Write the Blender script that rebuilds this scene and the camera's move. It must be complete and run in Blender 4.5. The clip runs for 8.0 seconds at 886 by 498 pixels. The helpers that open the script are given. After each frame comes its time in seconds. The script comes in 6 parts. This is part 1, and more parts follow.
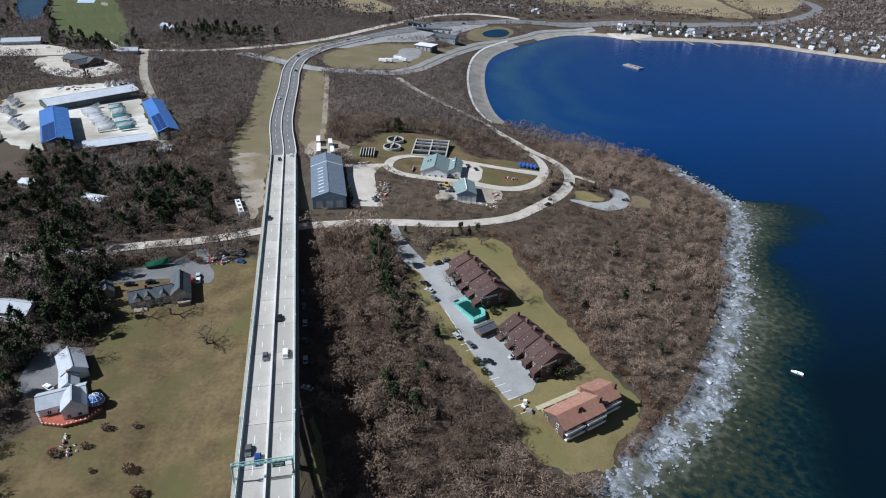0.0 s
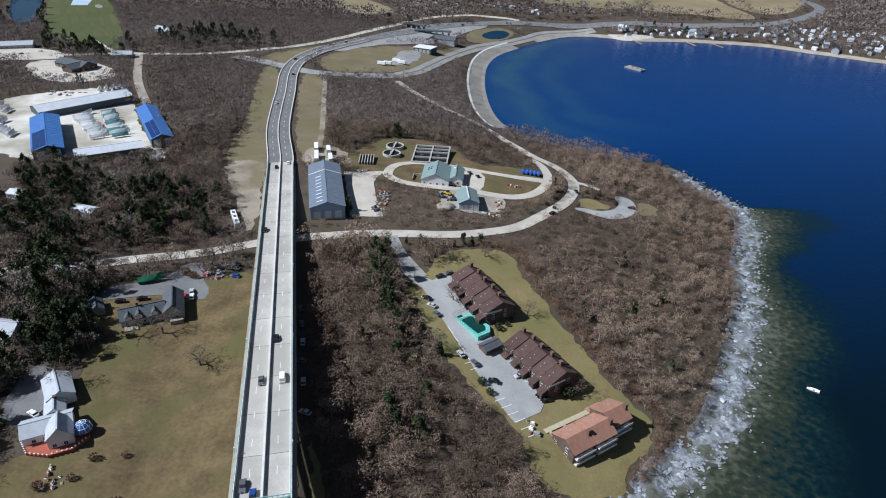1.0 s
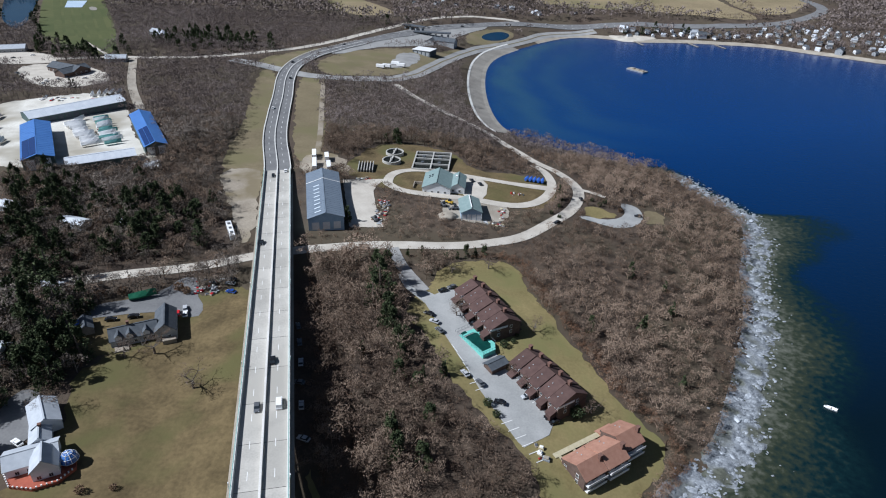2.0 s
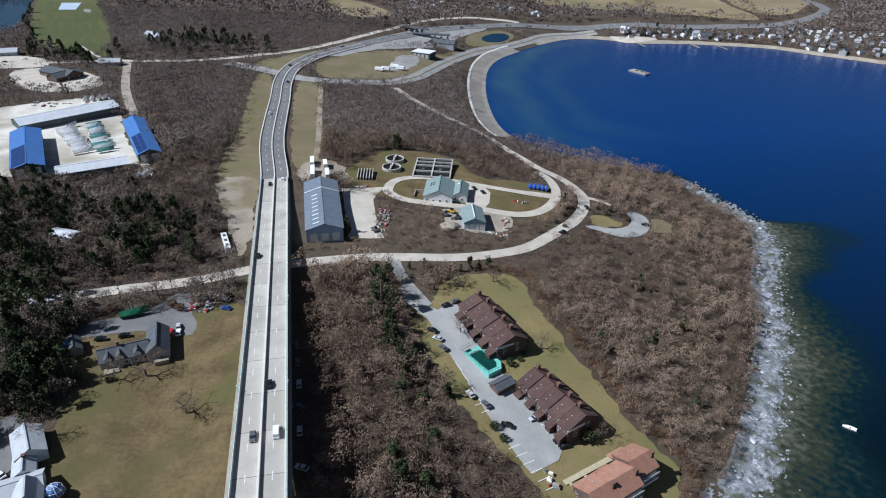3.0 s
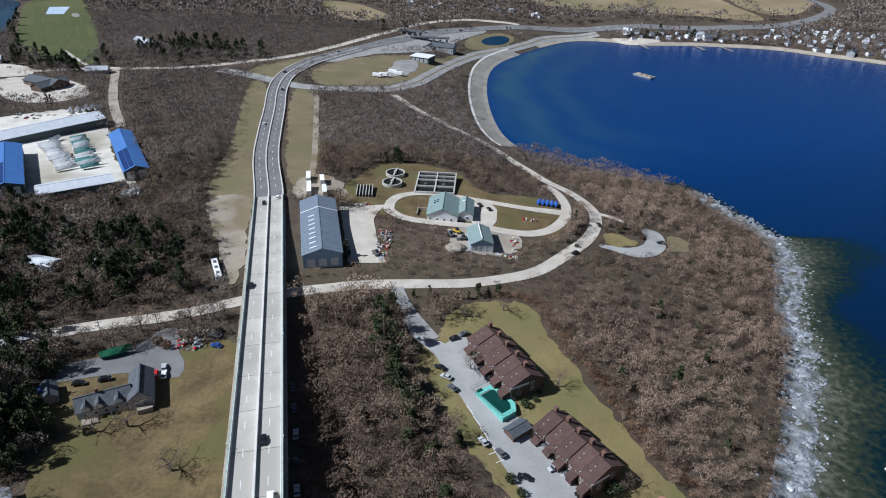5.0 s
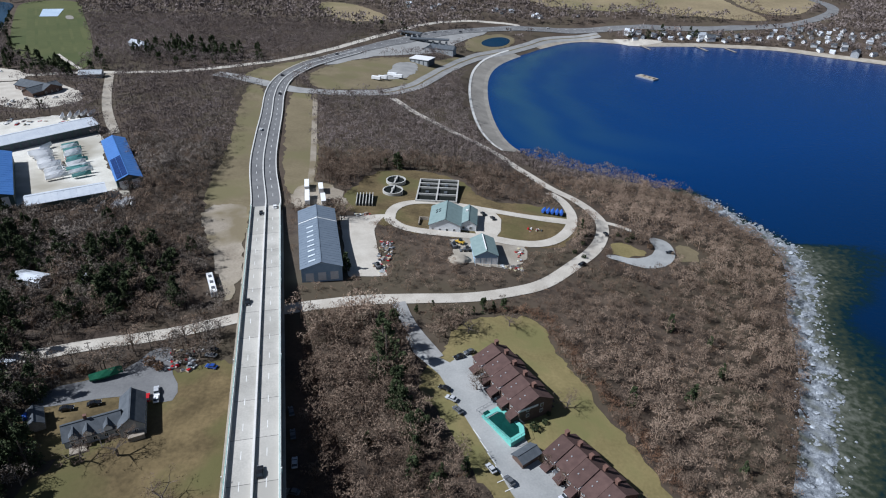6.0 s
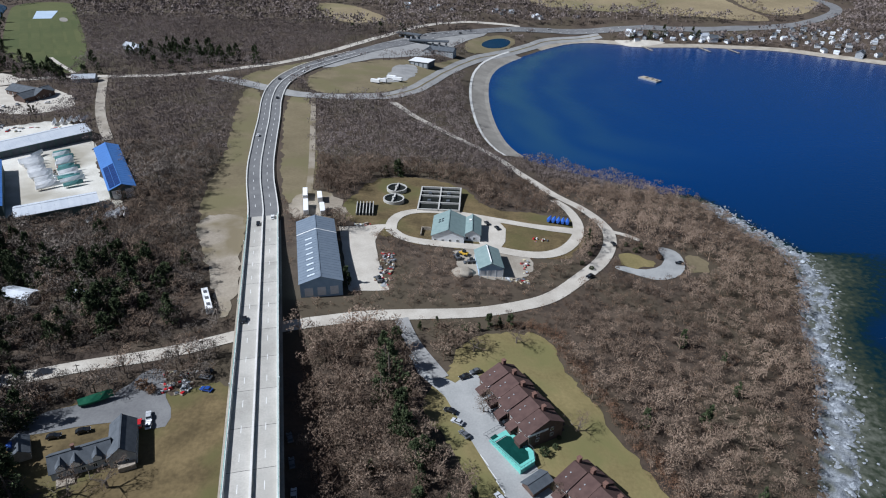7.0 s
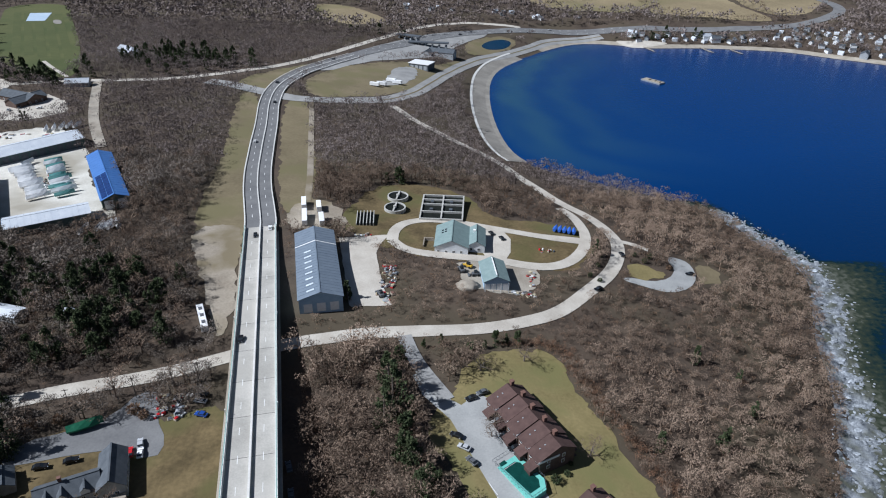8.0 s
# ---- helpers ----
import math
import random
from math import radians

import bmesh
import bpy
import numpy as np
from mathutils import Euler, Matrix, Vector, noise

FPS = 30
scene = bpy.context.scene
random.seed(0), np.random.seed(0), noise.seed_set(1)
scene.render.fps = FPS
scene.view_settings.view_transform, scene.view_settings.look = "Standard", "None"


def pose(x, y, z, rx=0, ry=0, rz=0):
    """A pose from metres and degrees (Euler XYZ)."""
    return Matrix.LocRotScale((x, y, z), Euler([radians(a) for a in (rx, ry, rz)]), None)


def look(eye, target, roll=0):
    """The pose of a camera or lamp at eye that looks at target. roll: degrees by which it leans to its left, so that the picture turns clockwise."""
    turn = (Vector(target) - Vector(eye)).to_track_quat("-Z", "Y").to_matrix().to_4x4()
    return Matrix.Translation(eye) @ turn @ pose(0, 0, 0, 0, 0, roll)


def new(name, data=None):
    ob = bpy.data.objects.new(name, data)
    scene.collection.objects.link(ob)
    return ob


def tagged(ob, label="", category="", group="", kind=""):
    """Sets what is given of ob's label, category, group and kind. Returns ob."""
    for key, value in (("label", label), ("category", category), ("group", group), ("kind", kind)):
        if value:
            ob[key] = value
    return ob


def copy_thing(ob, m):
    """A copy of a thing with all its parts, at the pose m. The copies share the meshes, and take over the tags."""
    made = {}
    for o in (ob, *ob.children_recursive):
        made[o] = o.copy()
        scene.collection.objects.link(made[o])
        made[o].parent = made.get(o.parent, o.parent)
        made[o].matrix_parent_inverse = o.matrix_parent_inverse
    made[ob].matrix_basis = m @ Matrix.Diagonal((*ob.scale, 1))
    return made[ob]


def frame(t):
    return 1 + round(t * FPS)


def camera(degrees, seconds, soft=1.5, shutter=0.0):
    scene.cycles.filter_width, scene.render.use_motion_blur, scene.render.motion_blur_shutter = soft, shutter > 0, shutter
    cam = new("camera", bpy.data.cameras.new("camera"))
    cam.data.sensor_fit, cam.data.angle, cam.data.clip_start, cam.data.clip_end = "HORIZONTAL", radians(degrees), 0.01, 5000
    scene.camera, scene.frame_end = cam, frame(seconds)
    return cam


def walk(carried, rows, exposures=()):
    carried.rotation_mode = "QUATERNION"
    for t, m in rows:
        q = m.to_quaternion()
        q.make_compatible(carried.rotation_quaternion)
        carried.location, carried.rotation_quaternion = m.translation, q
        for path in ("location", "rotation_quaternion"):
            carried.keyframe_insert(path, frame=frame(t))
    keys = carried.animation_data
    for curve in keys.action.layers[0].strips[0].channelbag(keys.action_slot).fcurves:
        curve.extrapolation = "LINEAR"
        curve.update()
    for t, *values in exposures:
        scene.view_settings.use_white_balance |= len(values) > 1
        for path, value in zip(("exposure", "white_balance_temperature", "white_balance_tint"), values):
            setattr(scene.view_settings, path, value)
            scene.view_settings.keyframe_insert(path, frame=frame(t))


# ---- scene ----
cam = camera(68.37, 8.0, 1.1)
# seconds, east, ahead, up, pitch, lean, yaw
PATH = [
    (0.0, -0.00, 0.00, 188.50, -29.370, 1.932, 0.000),
    (0.5, -1.04, 6.12, 188.58, -29.380, 1.871, -0.077),
    (1.0, -2.08, 12.24, 188.65, -29.392, 1.811, -0.155),
    (1.5, -3.14, 18.35, 188.73, -29.406, 1.751, -0.233),
    (2.0, -4.20, 24.45, 188.81, -29.421, 1.692, -0.311),
    (2.5, -5.27, 30.55, 188.89, -29.438, 1.633, -0.389),
    (3.0, -6.34, 36.65, 188.97, -29.456, 1.574, -0.467),
    (3.5, -7.43, 42.74, 189.04, -29.475, 1.516, -0.546),
    (4.0, -8.52, 48.83, 189.12, -29.496, 1.458, -0.625),
    (4.5, -9.62, 54.91, 189.20, -29.519, 1.400, -0.704),
    (5.0, -10.73, 60.98, 189.28, -29.543, 1.343, -0.784),
    (5.5, -11.85, 67.06, 189.36, -29.569, 1.286, -0.864),
    (6.0, -12.97, 73.12, 189.44, -29.596, 1.230, -0.944),
    (6.5, -14.11, 79.18, 189.52, -29.625, 1.173, -1.024),
    (7.0, -15.25, 85.24, 189.61, -29.655, 1.118, -1.104),
    (7.5, -16.40, 91.29, 189.69, -29.686, 1.062, -1.185),
    (8.0, -17.55, 97.34, 189.77, -29.719, 1.007, -1.266),
]
walk(cam, [(t, pose(x, y, z, 0, 0, yaw) @ pose(0, 0, 0, 90 + pitch, 0, 0) @ pose(0, 0, 0, 0, 0, lean)) for t, x, y, z, pitch, lean, yaw in PATH], [(0.0, 0.16, 5650, 10), (8.0, 0.13, 5650, 10)])

# ---- light ----
SUN_DIR = Vector((-1.0, -0.16, 1.02))
world = bpy.data.worlds.new("world")
scene.world = world
world.use_nodes = True
wn = world.node_tree.nodes
sky = wn.new("ShaderNodeTexSky")
sky.sky_type, sky.sun_disc = "NISHITA", False
sky.sun_elevation = math.asin(SUN_DIR.normalized().z)
sky.sun_rotation = math.atan2(SUN_DIR.x, SUN_DIR.y)
wn["Background"].inputs["Strength"].default_value = 0.031
world.node_tree.links.new(sky.outputs[0], wn["Background"].inputs[0])
sun_data = bpy.data.lights.new("sun", "SUN")
sun_data.energy, sun_data.angle, sun_data.color = 5.0, radians(0.55), (1.0, 0.965, 0.91)
sun = new("sun", sun_data)
sun.matrix_world = look(SUN_DIR * 400, (0, 0, 0))

# ---- materials ----


def mat(name, a, b, scale=0.3, rough=0.85, bump=0.0, fine=6.0, metal=0.0, tone=0.0, spec=0.3, c=None, cscale=0.03):
    """Two-colour surface with broad blotches and fine grain; tone: how much a mesh's own tone attribute or object random shifts it."""
    m = bpy.data.materials.new(name)
    m.use_nodes = True
    n, l = m.node_tree.nodes, m.node_tree.links
    p = n["Principled BSDF"]
    p.inputs["Roughness"].default_value, p.inputs["Metallic"].default_value = rough, metal
    p.inputs["Specular IOR Level"].default_value = spec
    co = n.new("ShaderNodeTexCoord")
    n1, n2 = n.new("ShaderNodeTexNoise"), n.new("ShaderNodeTexNoise")
    n1.inputs["Scale"].default_value, n1.inputs["Detail"].default_value = scale, 6
    n2.inputs["Scale"].default_value, n2.inputs["Detail"].default_value = scale * fine, 4
    for k in (n1, n2):
        l.new(co.outputs["Object"], k.inputs["Vector"])
    add = n.new("ShaderNodeMath")
    add.operation = "MULTIPLY_ADD"
    l.new(n2.outputs["Fac"], add.inputs[0])
    add.inputs[1].default_value = 0.6
    l.new(n1.outputs["Fac"], add.inputs[2])
    ramp = n.new("ShaderNodeMapRange")
    ramp.inputs["From Min"].default_value, ramp.inputs["From Max"].default_value = 0.55, 1.05
    l.new(add.outputs[0], ramp.inputs["Value"])
    mix = n.new("ShaderNodeMixRGB")
    mix.inputs[1].default_value, mix.inputs[2].default_value = (*a, 1), (*b, 1)
    l.new(ramp.outputs[0], mix.inputs[0])
    out = mix.outputs[0]
    if c:
        n3 = n.new("ShaderNodeTexNoise")
        n3.inputs["Scale"].default_value, n3.inputs["Detail"].default_value = cscale, 3
        l.new(co.outputs["Object"], n3.inputs["Vector"])
        r3 = n.new("ShaderNodeMapRange")
        r3.inputs["From Min"].default_value, r3.inputs["From Max"].default_value = 0.47, 0.62
        l.new(n3.outputs["Fac"], r3.inputs["Value"])
        m3 = n.new("ShaderNodeMixRGB")
        m3.inputs[2].default_value = (*c, 1)
        l.new(r3.outputs[0], m3.inputs[0])
        l.new(out, m3.inputs[1])
        out = m3.outputs[0]
    if tone:
        oi = n.new("ShaderNodeObjectInfo")
        mr = n.new("ShaderNodeMapRange")
        mr.inputs["To Min"].default_value, mr.inputs["To Max"].default_value = 1 - tone, 1 + tone
        l.new(oi.outputs["Random"], mr.inputs["Value"])
        hs = n.new("ShaderNodeHueSaturation")
        l.new(mr.outputs[0], hs.inputs["Value"])
        l.new(out, hs.inputs["Color"])
        out = hs.outputs[0]
    l.new(out, p.inputs["Base Color"])
    if bump:
        bp = n.new("ShaderNodeBump")
        bp.inputs["Strength"].default_value, bp.inputs["Distance"].default_value = 0.6, bump
        l.new(n2.outputs["Fac"], bp.inputs["Height"])
        l.new(bp.outputs[0], p.inputs["Normal"])
    return m


def tone_mat(name, a, b, rough=0.9):
    """Colour between a and b by the mesh's tone attribute, one value a plant; conifer crowns also carry painted inner
    shade in it.
    """
    m = bpy.data.materials.new(name)
    m.use_nodes = True
    n, l = m.node_tree.nodes, m.node_tree.links
    p = n["Principled BSDF"]
    p.inputs["Roughness"].default_value, p.inputs["Specular IOR Level"].default_value = rough, 0.15
    at = n.new("ShaderNodeAttribute")
    at.attribute_name = "tone"
    mix = n.new("ShaderNodeMixRGB")
    mix.inputs[1].default_value, mix.inputs[2].default_value = (*a, 1), (*b, 1)
    l.new(at.outputs["Fac"], mix.inputs[0])
    l.new(mix.outputs[0], p.inputs["Base Color"])
    return m


M = {
    "litter": mat("leaf_litter", (0.050, 0.037, 0.029), (0.108, 0.081, 0.059), 0.06, 0.95, 0.25, 14, c=(0.085, 0.068, 0.046), cscale=0.02),
    "lawn": mat("winter_lawn", (0.076, 0.056, 0.026), (0.178, 0.132, 0.064), 0.10, 0.95, 0.12, 7, c=(0.108, 0.098, 0.038), cscale=0.035),
    "lawn_green": mat("green_lawn", (0.170, 0.142, 0.060), (0.270, 0.218, 0.100), 0.10, 0.95, 0.10, 9, c=(0.178, 0.164, 0.066), cscale=0.05),
    "court": mat("blue_hard_court", (0.36, 0.46, 0.58), (0.46, 0.55, 0.65), 0.05, 0.9),
    "golf_dark": mat("mown_golf_grass", (0.066, 0.080, 0.028), (0.090, 0.100, 0.036), 0.02, 0.95, 0, 10),
    "golf": mat("golf_grass", (0.080, 0.090, 0.032), (0.108, 0.114, 0.043), 0.02, 0.95, 0, 10, c=(0.066, 0.082, 0.028), cscale=0.012),
    "verge": mat("dry_verge", (0.150, 0.122, 0.072), (0.225, 0.185, 0.112), 0.05, 0.95, 0.06, 12, c=(0.165, 0.145, 0.075), cscale=0.03),
    "field": mat("dry_field", (0.20, 0.16, 0.095), (0.31, 0.25, 0.15), 0.02, 0.95, 0, 14, c=(0.17, 0.15, 0.075), cscale=0.008),
    "gravel": mat("gravel", (0.27, 0.235, 0.19), (0.42, 0.38, 0.32), 0.10, 0.95, 0.05, 14),
    "white_gravel": mat("crushed_shell_gravel", (0.50, 0.475, 0.42), (0.74, 0.72, 0.66), 0.08, 0.95, 0.03, 14, c=(0.36, 0.33, 0.27), cscale=0.022),
    "parking": mat("bleached_asphalt", (0.30, 0.305, 0.30), (0.42, 0.42, 0.41), 0.12, 0.9, 0.01, 12),
    "dirt": mat("bare_dirt", (0.25, 0.212, 0.165), (0.39, 0.345, 0.28), 0.08, 0.95, 0.06, 12, c=(0.20, 0.165, 0.105), cscale=0.04),
    "sandroad": mat("worn_road", (0.42, 0.38, 0.325), (0.58, 0.54, 0.475), 0.12, 0.92, 0.02, 12),
    "asphalt": mat("grey_asphalt", (0.25, 0.248, 0.243), (0.36, 0.355, 0.345), 0.10, 0.9, 0.01, 12),
    "dark_asphalt": mat("dark_asphalt", (0.14, 0.14, 0.145), (0.21, 0.21, 0.21), 0.10, 0.9, 0.01, 12),
    "concrete": mat("deck_concrete", (0.34, 0.325, 0.295), (0.50, 0.48, 0.44), 0.12, 0.85, 0.01, 14, tone=0.10, c=(0.42, 0.40, 0.36), cscale=0.03),
    "barrier": mat("barrier_concrete", (0.58, 0.57, 0.54), (0.74, 0.73, 0.70), 0.25, 0.8, 0, 8),
    "teal": mat("teal_steel", (0.20, 0.36, 0.34), (0.30, 0.47, 0.44), 0.4, 0.55),
    "paint": mat("white_paint", (0.66, 0.66, 0.64), (0.84, 0.84, 0.82), 0.5, 0.7),
    "joint": mat("dark_joint", (0.05, 0.05, 0.05), (0.09, 0.09, 0.09), 0.5, 0.9),
    "bark": mat("bark", (0.10, 0.082, 0.068), (0.20, 0.17, 0.145), 0.8, 0.95),
    "sand": mat("beach_sand", (0.20, 0.185, 0.165), (0.33, 0.31, 0.275), 0.06, 0.9, 0.04, 12),
}
M["twig"] = tone_mat("bare_twigs", (0.096, 0.067, 0.049), (0.345, 0.258, 0.194))
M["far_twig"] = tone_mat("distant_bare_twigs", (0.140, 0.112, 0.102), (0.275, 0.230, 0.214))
M["grey_twig"] = tone_mat("grey_bare_twigs", (0.082, 0.066, 0.054), (0.290, 0.248, 0.212))
M["brush"] = tone_mat("bare_brush", (0.13, 0.084, 0.056), (0.30, 0.20, 0.132))
M["red_brush"] = tone_mat("reddish_brush", (0.15, 0.082, 0.052), (0.27, 0.165, 0.105))
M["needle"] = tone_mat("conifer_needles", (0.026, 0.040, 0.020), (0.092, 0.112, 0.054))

# ---- the lie of the land ----
SHORE = [(-60, -140), (-25, -20), (20, 70), (53, 153), (65, 166), (84, 189), (106, 204), (123, 234), (140, 265), (160, 308), (171, 347), (191, 385), (195, 413), (178, 446), (171, 472), (154, 492), (134, 505), (100, 526), (68, 545), (45, 575), (36, 636), (35, 721), (43, 806), (65, 864), (130, 944), (175, 983), (231, 976), (251, 956), (326, 964), (396, 956), (441, 948), (481, 916), (517, 895), (564, 861), (1500, 500)]


def smooth(points, times=2, closed=False):
    p = [np.array(q, float) for q in points]
    for _ in range(times):
        ends = len(p) if closed else len(p) - 1
        r = [] if closed else [p[0]]
        for i in range(ends):
            a, b = p[i], p[(i + 1) % len(p)]
            r += [a * 0.75 + b * 0.25, a * 0.25 + b * 0.75]
        p = r if closed else r + [p[-1]]
    return np.array(p)


SHORELINE = smooth(SHORE)


def line_distance(x, y, line):
    """Distance of points to a polyline, and on which side they lie (left +)."""
    x, y = np.atleast_1d(np.asarray(x, float)), np.atleast_1d(np.asarray(y, float))
    best, side = np.full(x.shape, 1e9), np.ones(x.shape)
    for a, b in zip(line[:-1], line[1:]):
        ab = b - a
        t = np.clip(((x - a[0]) * ab[0] + (y - a[1]) * ab[1]) / (ab @ ab + 1e-9), 0, 1)
        d = np.hypot(a[0] + ab[0] * t - x, a[1] + ab[1] * t - y)
        cross = ab[0] * (y - a[1]) - ab[1] * (x - a[0])
        near = d < best
        best, side = np.where(near, d, best), np.where(near, np.sign(cross), side)
    return best, side


def shore_distance(x, y):
    d, s = line_distance(x, y, SHORELINE)
    return d * s


def height(x, y):
    """The ground's height: a shore bank, then a long rise inland."""
    x, y = np.atleast_1d(np.asarray(x, float)), np.atleast_1d(np.asarray(y, float))
    d = shore_distance(x, y)
    wave = 0.35 * np.sin(x * 0.11 + 1.3) * np.sin(y * 0.093) + 0.5 * np.sin(x * 0.037 + y * 0.029)
    up = 36 * (1 - np.exp(-np.maximum(d, 0) / 120)) + wave * np.clip(d / 30, 0, 1) * np.clip(1.6 - d / 200, 0.1, 1)
    off = (x + 40.0) * 0.977 + (y - 75.0) * 0.211
    up = up + 5.5 * np.exp(-((off / 19.0) ** 2)) * np.clip((330 - y) / 120, 0, 1) * np.clip((y - 20) / 60, 0, 1) * np.clip(d / 40, 0, 1)
    return np.where(d > 0, up, np.maximum(d * 0.08, -9))


TX, TY, TS = -800.0, -200.0, 4.0
tab_x, tab_y = np.meshgrid(TX + TS * np.arange(400), TY + TS * np.arange(400))
TABLE = height(tab_x.ravel(), tab_y.ravel()).reshape(400, 400)


def ground_at(x, y):
    """Quick height of one place, from a table of the land."""
    u, v = (x - TX) / TS, (y - TY) / TS
    i, j = int(u), int(v)
    if not (0 <= i < 399 and 0 <= j < 399):
        return float(height(x, y)[0])
    u, v = u - i, v - j
    return float((TABLE[j, i] * (1 - u) + TABLE[j, i + 1] * u) * (1 - v) + (TABLE[j + 1, i] * (1 - u) + TABLE[j + 1, i + 1] * u) * v)


# ---- mesh helpers ----


def put_mesh(name, verts, faces, material, parent=None, label=""):
    me = bpy.data.meshes.new(name)
    me.from_pydata([tuple(v) for v in verts], [], [tuple(f) for f in faces])
    me.materials.append(material)
    ob = new(name, me)
    if parent:
        ob.parent = parent
    if label:
        ob["label"] = label
    return ob


def part(name, bm, material, parent=None, label="", smooth_shade=False):
    me = bpy.data.meshes.new(name)
    bmesh.ops.recalc_face_normals(bm, faces=bm.faces)
    if smooth_shade:
        for f in bm.faces:
            f.smooth = True
    bm.to_mesh(me)
    bm.free()
    me.materials.append(material)
    ob = new(name, me)
    if parent:
        ob.parent = parent
    if label:
        ob["label"] = label
    return ob


def drape(name, outline, material, lift, times=2, step=None, label="", category="ground patch", ragged=None):
    """A patch of ground cover: the smoothed outline, cut into cells and laid on the land."""
    o = smooth(outline, times, True)
    ragged = (category in ("lawn", "verge", "clearing", "yard", "field")) * 1.3 if ragged is None else ragged
    if ragged:
        o = resample(np.vstack([o, o[:1]]), 2.2)[:-1]
        o = o + np.array([(noise.noise((a * 0.16, b * 0.16, 1.7)) * 2 + noise.noise((a * 0.5, b * 0.5, 4.2)), noise.noise((a * 0.16, b * 0.16, 9.1)) * 2 + noise.noise((a * 0.5, b * 0.5, 6.6))) for a, b in o]) * ragged
    lo, hi = o.min(0), o.max(0)
    step = step or max(6.0, max(hi - lo) / 28)
    bm = bmesh.new()
    bm.faces.new([bm.verts.new((p[0], p[1], 0)) for p in o])
    for axis in (0, 1):
        for k in range(int(math.floor(lo[axis] / step)) + 1, int(math.ceil(hi[axis] / step))):
            at, no = [0, 0, 0], [0, 0, 0]
            at[axis], no[axis] = k * step, 1
            bmesh.ops.bisect_plane(bm, geom=bm.verts[:] + bm.edges[:] + bm.faces[:], plane_co=at, plane_no=no)
    bmesh.ops.triangulate(bm, faces=bm.faces)
    v = np.array([w.co[:2] for w in bm.verts])
    for w, z in zip(bm.verts, height(v[:, 0], v[:, 1])):
        w.co.z = z + lift
    for f in bm.faces:
        if f.normal.z < 0:
            f.normal_flip()
    me = bpy.data.meshes.new(name)
    bm.to_mesh(me)
    bm.free()
    me.materials.append(material)
    return tagged(new(name, me), label, category, "", "structure")


def resample(line, gap):
    out, carry = [line[0]], 0.0
    for a, b in zip(line[:-1], line[1:]):
        n = np.linalg.norm(b - a)
        while carry + gap <= n:
            carry += gap
            out.append(a + (b - a) * carry / n)
        carry -= n
    out.append(line[-1])
    return np.array(out)


def sides(line, half):
    t = np.gradient(line, axis=0)
    t /= np.linalg.norm(t, axis=1)[:, None] + 1e-9
    return line + np.stack([-t[:, 1], t[:, 0]], 1) * half


def ribbon(name, line, width, material, lift, level=None, gap=4.0, label="", category="road", kind="structure", times=3):
    """A road along a centre line; level: heights along it instead of the land's."""
    c = resample(smooth(line, times), gap)
    cols = [sides(c, w * width) for w in (0.5, 0.25, 0, -0.25, -0.5)]
    verts, faces = [], []
    for i in range(len(c)):
        for col in cols:
            z = level(col[i][0], col[i][1]) if level else ground_at(*col[i])
            verts.append((col[i][0], col[i][1], z + lift))
    for i in range(len(c) - 1):
        for j in range(4):
            a = i * 5 + j
            faces.append((a, a + 1, a + 6, a + 5))
    ob = put_mesh(name, verts, faces, material)
    return tagged(ob, label, category, "", kind) if kind else tagged(ob, label, category)


def box(bm, x0, x1, y0, y1, z0, z1):
    v = [bm.verts.new(p) for p in ((x0, y0, z0), (x1, y0, z0), (x1, y1, z0), (x0, y1, z0), (x0, y0, z1), (x1, y0, z1), (x1, y1, z1), (x0, y1, z1))]
    for f in ((3, 2, 1, 0), (4, 5, 6, 7), (0, 1, 5, 4), (1, 2, 6, 5), (2, 3, 7, 6), (3, 0, 4, 7)):
        bm.faces.new([v[i] for i in f])
    return v


def prism(bm, profile, y0, y1):
    """Extrude an x-z outline along y."""
    a = [bm.verts.new((x, y0, z)) for x, z in profile]
    b = [bm.verts.new((x, y1, z)) for x, z in profile]
    bm.faces.new(a[::-1])
    bm.faces.new(b)
    for i in range(len(profile)):
        j = (i + 1) % len(profile)
        bm.faces.new((a[i], a[j], b[j], b[i]))


def tube(bm, a, b, r0, r1=None, n=6):
    a, b = Vector(a), Vector(b)
    r1 = r0 if r1 is None else r1
    q = (b - a).to_track_quat("Z", "Y")
    rings = []
    for p, r in ((a, r0), (b, r1)):
        rings.append([bm.verts.new(p + q @ Vector((r * math.cos(2 * math.pi * i / n), r * math.sin(2 * math.pi * i / n), 0))) for i in range(n)])
    for i in range(n):
        j = (i + 1) % n
        bm.faces.new((rings[0][i], rings[0][j], rings[1][j], rings[1][i]))
    bm.faces.new(rings[0][::-1])
    bm.faces.new(rings[1])


def base(name, x, y, turn=0.0, z=None, sink=0.0):
    """The empty foot of a thing with parts, standing on the land."""
    e = new(name)
    e.matrix_world = pose(x, y, ground_at(x, y) - sink if z is None else z, 0, 0, turn)
    return e


# ---- ground and water ----


def grown(lo, hi, step, far):
    mid = list(np.arange(lo, hi + 0.1, step))
    out, s, p = [], step, hi
    while p < far:
        s *= 1.22
        p += s
        out.append(p)
    inn, s, p = [], step, lo
    while p > -far:
        s *= 1.22
        p -= s
        inn.append(p)
    return np.array(inn[::-1] + mid + out)


